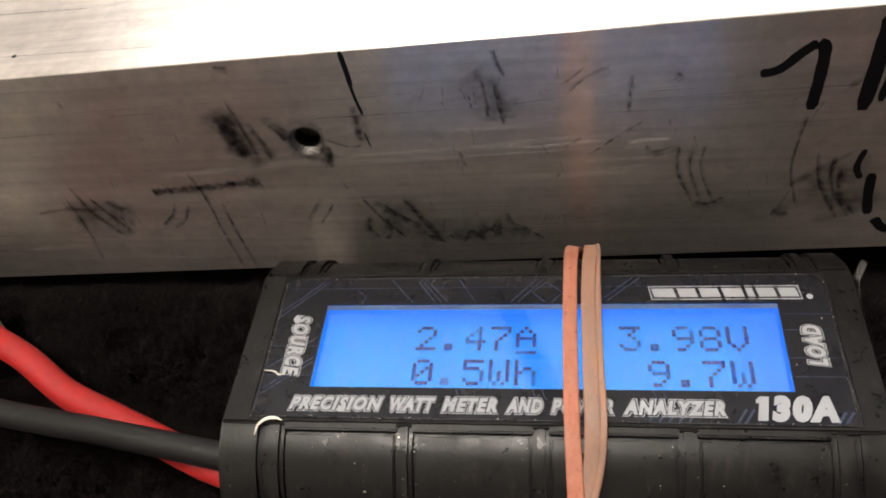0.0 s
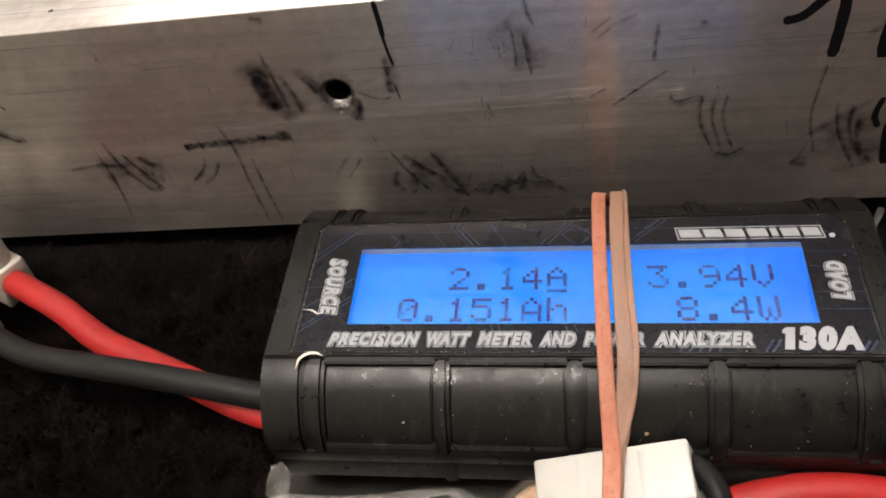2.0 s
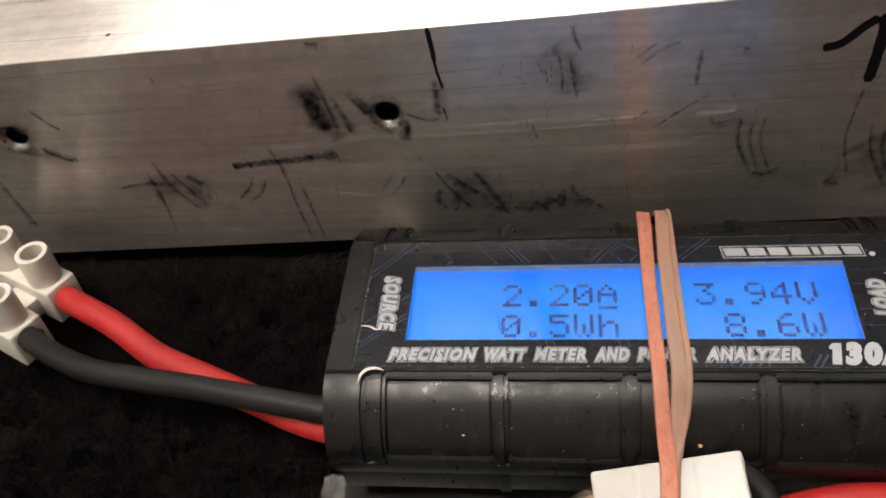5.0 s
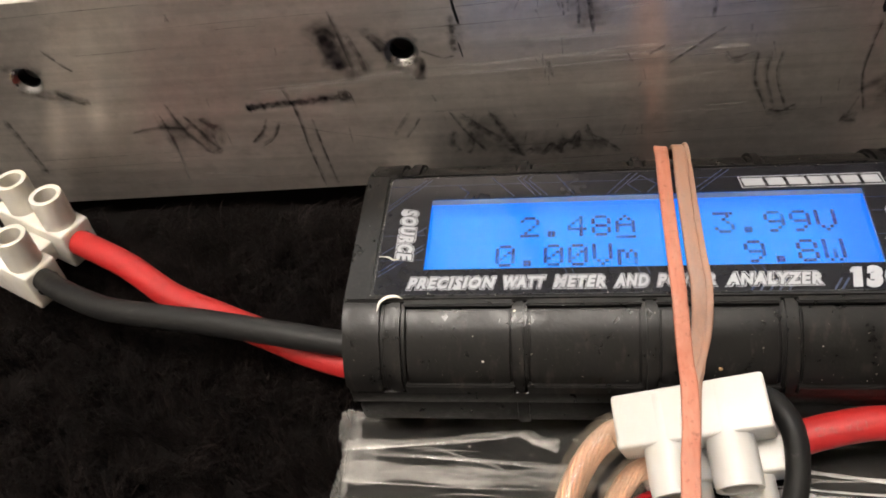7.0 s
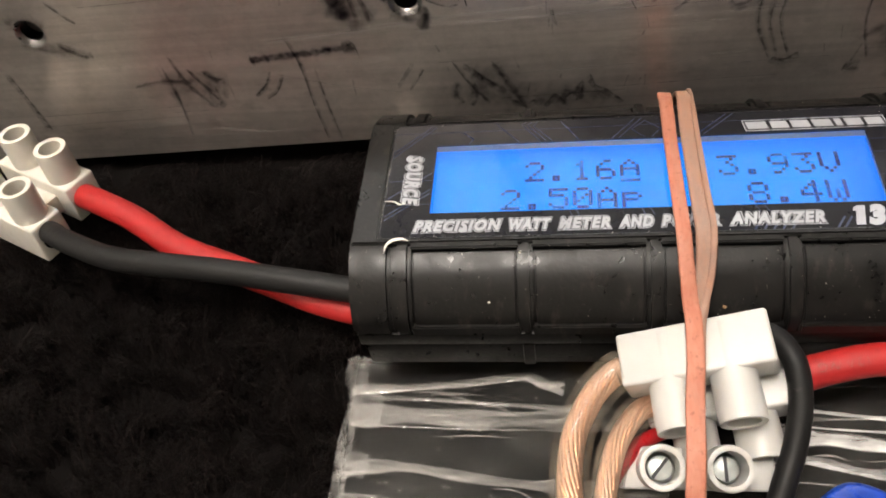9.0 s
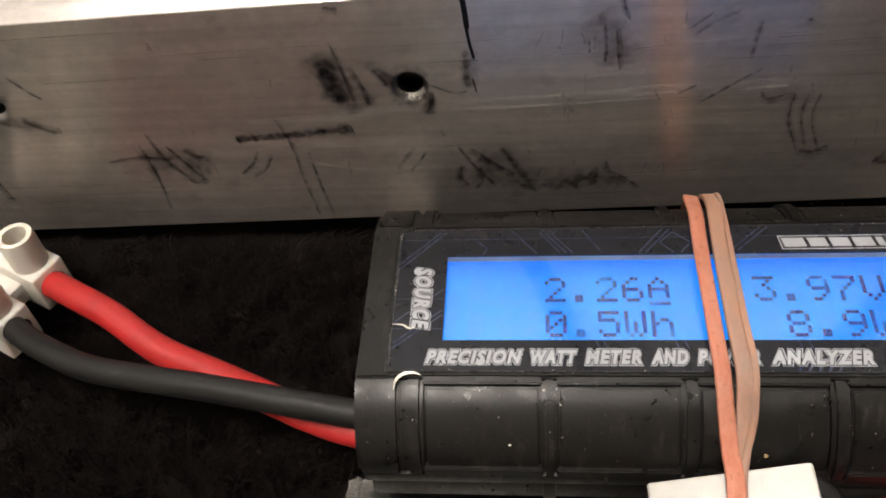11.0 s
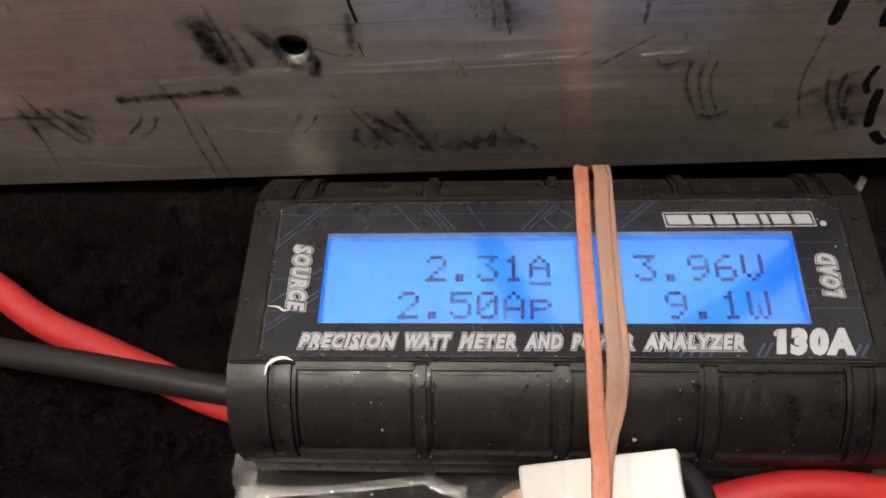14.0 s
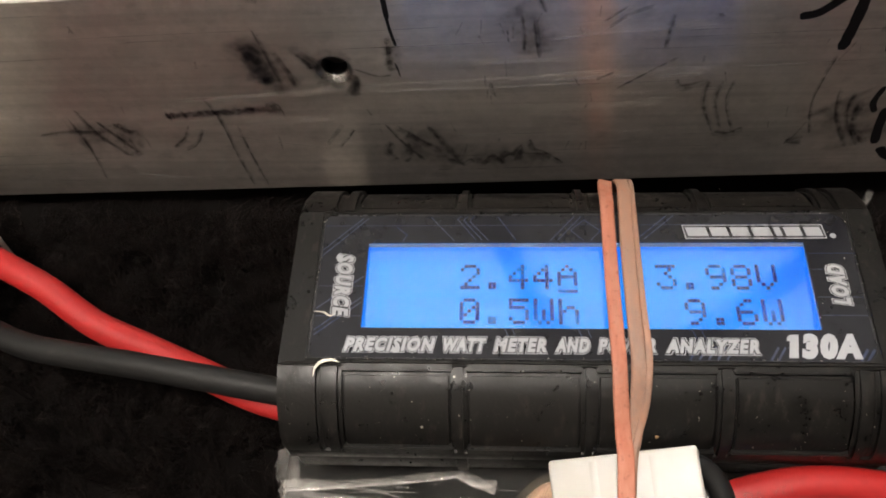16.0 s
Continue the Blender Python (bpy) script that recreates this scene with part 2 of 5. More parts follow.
STAIN = clear("grey_handling_stain", (0.05, 0.043, 0.042), 0.36, 0.5, 0.3, 480)
feathered(SMUDGE)
feathered(STAIN)
FILM_CREASE = clear("creased_film", (0.60, 0.58, 0.55), 0.2, 0.14, 0.6, 900, (0.12, 1, 1))
feathered(FILM_FOLD)
feathered(FILM_GLINT)
PALE_PIECE = material("pale_unseen_piece", (0.5, 0.48, 0.44), 0.3, vary=0.2, grain=400, bump=0.2)
SCRATCH_GLINT = clear("bright_scratch_and_glint", (0.72, 0.70, 0.68), 0.24, 0.35, 0.5, 300, (0.3, 1, 1))
feathered(SCRATCH_GLINT)
HAZE = clear("painted_pale_haze", (0.6, 0.57, 0.54), 0.085, 0.4, 0.5, 420, (0.1, 1, 1))
feathered(HAZE)
WORN_INK = clear("worn_marker_ink", (0.012, 0.009, 0.014), 0.95, 0.4, 0.2, 900)
feathered(WORN_INK)
GAUGE_INK = clear("worn_grey_print", (0.5, 0.4, 0.4), 0.22, 0.4, 0.4, 700)
CLEAR_JACKET = clear("clear_cable_jacket", (0.30, 0.25, 0.19), 0.2, 0.1, 0.6)


def glowing(name, colour, strength):
    m = bpy.data.materials.new(name)
    m.use_nodes = True
    surface = m.node_tree.nodes["Principled BSDF"]
    surface.inputs["Base Color"].default_value = (*colour, 1)
    surface.inputs["Emission Color"].default_value = (*colour, 1)
    surface.inputs["Emission Strength"].default_value = strength
    return m


def backlight():
    """The display's blue light: deeper blue along its edges, reflected room light painted into the paler middle."""
    m = glowing("blue_backlight", (0.05, 0.3, 1.0), 1.0)
    nodes, links = m.node_tree.nodes, m.node_tree.links
    surface = nodes["Principled BSDF"]
    surface.inputs["Base Color"].default_value = (0.004, 0.015, 0.06, 1)
    where = nodes.new("ShaderNodeTexCoord")
    split = nodes.new("ShaderNodeSeparateXYZ")
    links.new(where.outputs["Generated"], split.inputs[0])
    down = nodes.new("ShaderNodeValToRGB")
    down.color_ramp.elements[0].position, down.color_ramp.elements[0].color = 0.0, (1, 1, 1, 1)
    down.color_ramp.elements[1].position, down.color_ramp.elements[1].color = 1.0, (0, 0, 0, 1)
    for at, v in ((0.72, 0.9), (0.84, 0.15)):
        e = down.color_ramp.elements.new(at)
        e.color = (v, v, v, 1)
    links.new(split.outputs[1], down.inputs[0])
    across = nodes.new("ShaderNodeValToRGB")
    across.color_ramp.elements[0].color = (0.1, 0.1, 0.1, 1)
    across.color_ramp.elements[1].color = (0.0, 0.0, 0.0, 1)
    for at, v in ((0.06, 0.9), (0.5, 0.75), (0.85, 0.7), (0.94, 0.1)):
        e = across.color_ramp.elements.new(at)
        e.color = (v, v, v, 1)
    links.new(split.outputs[0], across.inputs[0])
    cloud = nodes.new("ShaderNodeTexNoise")
    cloud.inputs["Scale"].default_value = 90
    links.new(where.outputs["Object"], cloud.inputs["Vector"])
    both = nodes.new("ShaderNodeMath")
    both.operation = "MULTIPLY"
    links.new(down.outputs[0], both.inputs[0])
    links.new(across.outputs[0], both.inputs[1])
    soft = nodes.new("ShaderNodeMath")
    soft.operation = "MULTIPLY"
    links.new(both.outputs[0], soft.inputs[0])
    span = nodes.new("ShaderNodeMapRange")
    span.inputs["From Min"].default_value, span.inputs["From Max"].default_value = 0.3, 0.7
    span.inputs["To Min"].default_value, span.inputs["To Max"].default_value = 0.6, 1.0
    links.new(cloud.outputs[0], span.inputs["Value"])
    links.new(span.outputs[0], soft.inputs[1])
    mix = nodes.new("ShaderNodeMix")
    mix.data_type = "RGBA"
    mix.inputs["A"].default_value = (0.0, 0.16, 0.85, 1)
    mix.inputs["B"].default_value = (0.0, 0.29, 0.95, 1)
    links.new(soft.outputs[0], mix.inputs["Factor"])
    links.new(mix.outputs["Result"], surface.inputs["Emission Color"])
    surface.inputs["Roughness"].default_value = 0.7
    surface.inputs["Specular IOR Level"].default_value = 0.1
    # the panel behind the crystal throws part of the room's light back
    sheen, blend = nodes.new("ShaderNodeBsdfAnisotropic"), nodes.new("ShaderNodeAddShader")
    sheen.inputs["Color"].default_value = (0.08, 0.17, 0.18, 1)
    sheen.inputs["Roughness"].default_value = 0.11
    links.new(surface.outputs[0], blend.inputs[0])
    links.new(sheen.outputs[0], blend.inputs[1])
    links.new(blend.outputs[0], nodes["Material Output"].inputs["Surface"])
    return m


def pane_material():
    m = bpy.data.materials.new("clear_window_film")
    m.use_nodes = True
    s = m.node_tree.nodes["Principled BSDF"]
    s.inputs["Base Color"].default_value = (1, 1, 1, 1)
    s.inputs["Roughness"].default_value = 0.03
    s.inputs["IOR"].default_value = 1.32
    s.inputs["Transmission Weight"].default_value = 1.0
    return m


def strands(m, dull, pale):
    """Gives every loose strand its own shade between two colours, most of them dull."""
    nodes, links = m.node_tree.nodes, m.node_tree.links
    each, curve, mix = nodes.new("ShaderNodeNewGeometry"), nodes.new("ShaderNodeMath"), nodes.new("ShaderNodeMix")
    curve.operation = "POWER"
    curve.inputs[1].default_value = 4.0
    mix.data_type = "RGBA"
    mix.inputs["A"].default_value, mix.inputs["B"].default_value = (*dull, 1), (*pale, 1)
    links.new(each.outputs["Random Per Island"], curve.inputs[0])
    links.new(curve.outputs[0], mix.inputs["Factor"])
    links.new(mix.outputs["Result"], nodes["Principled BSDF"].inputs["Base Color"])


PILE = material("black_pile_strands", (0.004, 0.0035, 0.003), 0.7, vary=0.4, grain=500, bump=0.1, specular=0.08)
strands(PILE, (0.0026, 0.002, 0.0019), (0.028, 0.02, 0.018))
BACKLIGHT = backlight()
PANE = pane_material()


def specked(m, scale, low, high, colour, amount=1.0, stretch=(1, 1, 1)):
    """Sparse marks of another colour, where a fine noise runs high: scuffs, dust or specks."""
    nodes, links = m.node_tree.nodes, m.node_tree.links
    surface = nodes["Principled BSDF"]
    base = surface.inputs["Base Color"].links[0].from_socket
    where, pull, spots = nodes.new("ShaderNodeTexCoord"), nodes.new("ShaderNodeMapping"), nodes.new("ShaderNodeTexNoise")
    pull.inputs["Scale"].default_value = stretch
    spots.inputs["Scale"].default_value, spots.inputs["Detail"].default_value, spots.inputs["Roughness"].default_value = scale, 6, 0.65
    links.new(where.outputs["Object"], pull.inputs["Vector"])
    links.new(pull.outputs[0], spots.inputs["Vector"])
    span = nodes.new("ShaderNodeMapRange")
    span.inputs["From Min"].default_value, span.inputs["From Max"].default_value = low, high
    span.inputs["To Max"].default_value = amount
    links.new(spots.outputs[0], span.inputs["Value"])
    mix = nodes.new("ShaderNodeMix")
    mix.data_type = "RGBA"
    links.new(span.outputs[0], mix.inputs["Factor"])
    links.new(base, mix.inputs["A"])
    mix.inputs["B"].default_value = (*colour, 1)
    links.new(mix.outputs["Result"], surface.inputs["Base Color"])


specked(RUBBER, 420, 0.56, 0.74, (0.05, 0.042, 0.036), 0.55, (1.6, 0.6, 0.6))
specked(RUBBER, 1800, 0.66, 0.74, (0.09, 0.08, 0.07), 0.8)
specked(BAND_ORANGE, 1300, 0.57, 0.7, (0.17, 0.05, 0.028), 0.75)
specked(BAND_ORANGE, 260, 0.5, 0.72, (0.36, 0.19, 0.14), 0.6, (1, 0.4, 1))
specked(BAND_BEIGE, 1300, 0.6, 0.74, (0.14, 0.07, 0.045), 0.6)
specked(BAND_BEIGE, 300, 0.52, 0.72, (0.17, 0.115, 0.095), 0.6, (1, 0.3, 1))
specked(BLACK_WIRE, 700, 0.6, 0.75, (0.05, 0.048, 0.045), 0.7, (0.3, 1, 1))
specked(RED, 900, 0.6, 0.75, (0.38, 0.03, 0.03), 0.6)
specked(IVORY, 300, 0.6, 0.8, (0.45, 0.40, 0.33), 0.5)
specked(WHITE_NYLON, 500, 0.68, 0.76, (0.35, 0.33, 0.31), 0.5)
specked(ALU, 380, 0.56, 0.72, (0.17, 0.15, 0.14), 0.6, (0.5, 1, 1))
LAMP_GLOW = glowing("warm_white_diffuser", (1.0, 0.915, 0.82), LAMP)
CELL = clear("pale_display_cell", (0.30, 0.40, 0.46), 0.05, 0.5, 0.2, 700)
ADDED_DAYLIGHT_GLOW = glowing("added_daylight_pane", (1.0, 0.97, 0.93), ADDED_DAYLIGHT)
DOT = clear("dark_liquid_crystal", (0.03, 0.02, 0.15), 0.6, 0.4, 0.2)

# ---- the room ----
FLOOR_Z = -5.0
X0, X1, Y0, Y1, TOP = -1500, 1900, -1700, 1900, 2400


def build_room():
    wx0, wx1, wz0, wz1 = -1400, 1800, 750, 1800
    for lo, hi in (((X0, FLOOR_Z), (wx0, TOP)), ((wx1, FLOOR_Z), (X1, TOP)), ((wx0, FLOOR_Z), (wx1, wz0)), ((wx0, wz1), (wx1, TOP))):
        tagged(part("wall_north", box((lo[0], Y1, lo[1]), (hi[0], Y1 + 100, hi[1])), WALL_PAINT, smooth=False), "plain off-white painted wall round the added window", "wall", kind="structure")
    # unseen glowing window, added to brighten the top of the profile
    window = root("added_window", "unseen wide window added so the profile's top reflects bright light", "window", kind="structure")
    bm = bmesh.new()
    for lo, hi in (((wx0, wz0), (wx1, wz0 + 50)), ((wx0, wz1 - 50), (wx1, wz1)), ((wx0, wz0 + 50), (wx0 + 50, wz1 - 50)), ((wx1 - 50, wz0 + 50), (wx1, wz1 - 50)), ((25, wz0 + 50), (75, wz1 - 50))):
        add_box(bm, (lo[0], Y1 + 20, lo[1]), (hi[0], Y1 + 70, hi[1]), 3)
    part("added_window_frame", bm, CEILING_PAINT, window)
    part("pane", box((wx0 + 10, Y1 + 75, wz0 + 10), (wx1 - 10, Y1 + 80, wz1 - 10)), ADDED_DAYLIGHT_GLOW, window, smooth=False)
    # unseen right-hand walls are made dark to dim reflections in the profile
    spans = (("wall_south", (X0, Y0 - 100, FLOOR_Z), (300, Y0, TOP), WALL_PAINT), ("wall_west", (X0 - 100, Y0, FLOOR_Z), (X0, Y1, TOP), WALL_PAINT),
             ("wall_south", (300, Y0 - 100, FLOOR_Z), (X1, Y0, TOP), DIMMING_PAINT), ("wall_east", (X1, Y0, FLOOR_Z), (X1 + 100, Y1, TOP), DIMMING_PAINT))
    for name, lo, hi, paint in spans:
        label = "plain off-white painted room wall" if paint is WALL_PAINT else "unseen wall made dark brown to dim the profile's right-hand reflection"
        tagged(part(name, box(lo, hi), paint, smooth=False), label, "wall", kind="structure")
    tagged(part("ceiling", box((X0 - 100, Y0 - 100, TOP), (X1 + 100, Y1 + 100, TOP + 100)), CEILING_PAINT, smooth=False), "plain white painted ceiling", "ceiling", kind="structure")
    tagged(part("floor", box((X0 - 100, Y0 - 100, FLOOR_Z - 100), (X1 + 100, Y1 + 100, FLOOR_Z)), CARPET, smooth=False), "black carpet backing on the floor", "carpet", kind="structure")
    # assumed lamp out of view, placed to light the meter's front and the profile
    lamp = root("assumed_ceiling_light", "assumed square ceiling panel lamp out of view, switched on", "lamp")
    part("diffuser", box((-700, -850, TOP - 30), (0, -150, TOP - 20)), LAMP_GLOW, lamp, smooth=False)
    bm = bmesh.new()
    for lo, hi in (((-730, -880), (30, -850)), ((-730, -150), (30, -120)), ((-730, -850), (-700, -150)), ((0, -850), (30, -150))):
        add_box(bm, (*lo, TOP - 36), (*hi, TOP), 2)
    part("frame", bm, CEILING_PAINT, lamp)


def build_pile():
    """The carpet's loose dark fibres, bent at random."""
    rng = np.random.default_rng(5)
    verts, faces = [], []

    def lay(n, x0, x1, y0, y1):
        for _ in range(n):
            if _ % 26 == 0:
                tuft = (rng.uniform(x0, x1), rng.uniform(y0, y1), rng.uniform(0, 2 * math.pi), rng.uniform(0.75, 1.25))
            x, y = tuft[0] + rng.normal(0, 0.75), tuft[1] + rng.normal(0, 0.75)
            if y > 39 or (-11 < x < 74 and -13 < y < 27) or (x > -15 and y < -6):
                continue
            a, lean = tuft[2] + rng.normal(0, 0.6), rng.uniform(1.5, 6.0)
            height, w, curl = rng.uniform(4.0, 6.2) * tuft[3], rng.uniform(0.04, 0.1), rng.uniform(-2.6, 2.6)
            height *= 0.5 if y > 31 else 1.0
            dx, dy = math.cos(a), math.sin(a)
            sx, sy = -dy, dx
            base = len(verts)
            for k in range(5):
                t = k / 4
                px = x + dx * lean * t * t + sx * curl * t * (1 - t) * 2
                py = y + dy * lean * t * t + sy * curl * t * (1 - t) * 2
                pz = FLOOR_Z + height * math.sin(t * 1.45)
                ww = w * (1 - 0.7 * t)
                verts.append(((px - sx * ww) * MM, (py - sy * ww) * MM, pz * MM))
                verts.append(((px + sx * ww) * MM, (py + sy * ww) * MM, (pz + 0.05) * MM))
            for k in range(4):
                b = base + 2 * k
                faces.append((b, b + 1, b + 3, b + 2))

    lay(38000, -110, 0, -50, 40)
    lay(3500, 72, 110, -16, 40)
    lay(1500, -12, 75, 26, 40)
    me = bpy.data.meshes.new("carpet_pile")
    me.from_pydata(verts, [], faces)
    me.materials.append(PILE)
    tagged(new("carpet_pile", me), "shaggy black carpet pile with curled fibres", "carpet", kind="stuff")


# ---- the aluminium profile ----
FRONT, SLOPE, HEIGHT, DEEP, WALL = 40.3, math.tan(radians(1.85)), 47.2, 100.0, 3.0
HOLES = ((-6.6, 32.7), (-76.4, 31.0))
BAR_X0, BAR_X1 = -150.0, 150.0


def bar_z(x):
    return 2.1 + x * SLOPE


def build_profile():
    thing = root("aluminium_box_profile", "scratched brushed aluminium box profile with marker scribbles", "metal profile")

    def at(x, h, y=FRONT):
        return Vector((x, y, bar_z(x) + h)) * MM

    bm = bmesh.new()
    holes = sorted((x, z - bar_z(x)) for x, z in HOLES)
    edges = [BAR_X0]
    r_edge = 0.25
    h0, h1 = r_edge, HEIGHT - r_edge
    n, half = 32, 4.5
    for cx, ch in holes:
        edges += [cx - half, cx + half]
    edges.append(BAR_X1)
    for i, (a, b) in enumerate(zip(edges, edges[1:])):
        if i % 2 == 0:
            bm.faces.new([bm.verts.new(p) for p in (at(a, h0), at(b, h0), at(b, h1), at(a, h1))])
        else:
            cx, ch = holes[i // 2]
            for lo, hi in ((h0, ch - half), (ch + half, h1)):
                bm.faces.new([bm.verts.new(p) for p in (at(a, lo), at(b, lo), at(b, hi), at(a, hi))])
            inner, outer = [], []
            for k in range(n):
                c, s = math.cos(2 * math.pi * k / n), math.sin(2 * math.pi * k / n)
                f = half / max(abs(c), abs(s))
                outer.append(bm.verts.new(at(cx + c * f, ch + s * f)))
                inner.append(bm.verts.new(at(cx + c * 3.0, ch + s * 3.0)))
            for k in range(n):
                bm.faces.new((outer[k], outer[(k + 1) % n], inner[(k + 1) % n], inner[k]))
    # rounded edges, top, back, underside and the inner faces of the tube
    def strip(points):
        for (y0, z0), (y1, z1) in zip(points, points[1:]):
            bm.faces.new([bm.verts.new(p) for p in (at(BAR_X0, z0, y0), at(BAR_X1, z0, y0), at(BAR_X1, z1, y1), at(BAR_X0, z1, y1))])

    arc = [(FRONT + r_edge - r_edge * math.cos(radians(a)), HEIGHT - r_edge + r_edge * math.sin(radians(a))) for a in range(0, 91, 15)]
    strip(arc + [(FRONT + DEEP, HEIGHT), (FRONT + DEEP, 0), (FRONT + r_edge, 0), (FRONT, r_edge)])
    y0, y1 = FRONT + WALL, FRONT + DEEP - WALL
    strip([(y0, HEIGHT - WALL), (y1, HEIGHT - WALL), (y1, WALL), (y0, WALL)])
    for x in (BAR_X0, BAR_X1):
        bm.faces.new([bm.verts.new(p) for p in (at(x, WALL, y0), at(x, HEIGHT - WALL, y0), at(x, HEIGHT - WALL, y1), at(x, WALL, y1))])
    bm.normal_update()
    for f in bm.faces:
        if f.calc_center_median().y < (FRONT + 0.01) * MM and f.normal.y > 0:
            f.normal_flip()
        elif f.normal.z < -0.5 and f.calc_center_median().z > 0.03:
            f.normal_flip()
    part("tube", bm, ALU, thing, smooth=False)
    for cx, ch in holes:
        m = axes((cx, FRONT, bar_z(cx) + ch), Vector((1, 0, 0)), Vector((0, 0, 1)), Vector((0, 1, 0)))
        bm = bmesh.new()
        add_lathe(bm, [(3.0, 0.0), (2.75, 0.1), (2.1, 0.95)], m, 32)
        part("countersink", bm, ALU_CUT, thing, "bright bare countersink")
        bm = bmesh.new()
        add_lathe(bm, [(2.1, 0.95), (2.05, 1.1), (2.05, WALL + 0.5)], m, 32)
        part("bore", bm, MARKER, thing, "bore with a black wall")
    return thing


def mark(points, width, material_, thing, name="marker_stroke", steps=6, jitter=0.12, seed=1, lift=0.03, soft=False):
    """A stroke of ink or a scratch on the profile's front, through points of (x, z)."""
    rng = random.Random(seed)
    path = smooth_path([(x, 0, z) for x, z in points], steps)
    bm = bmesh.new()
    layer = bm.verts.layers.float.new("soft")
    last = None
    for i, q in enumerate(path):
        way = (path[min(i + 1, len(path) - 1)] - path[max(i - 1, 0)]).normalized()
        side = Vector((-way.z, 0, way.x))
        t = i / (len(path) - 1)
        w = width * (1 + rng.uniform(-1, 1) * jitter) * (0.55 if i in (0, len(path) - 1) else 1) / 2
        c = Vector((q.x, (FRONT - lift) * MM, q.z))
        offs = (-1.35, -0.45, 0.45, 1.35) if soft else (-1, 1)
        row = [bm.verts.new(c + side * (w * o * MM)) for o in offs]
        if soft:
            ends = 0.0 if i in (0, len(path) - 1) else rng.uniform(0.72, 1.0)
            for v, f in zip(row, (0.0, 1.0, 1.0, 0.0)):
                v[layer] = f * ends
        if last:
            for k in range(len(row) - 1):
                bm.faces.new((last[k], row[k], row[k + 1], last[k + 1]))
        last = row
    bmesh.ops.recalc_face_normals(bm, faces=bm.faces[:])
    return part(name, bm, material_, thing, smooth=False)


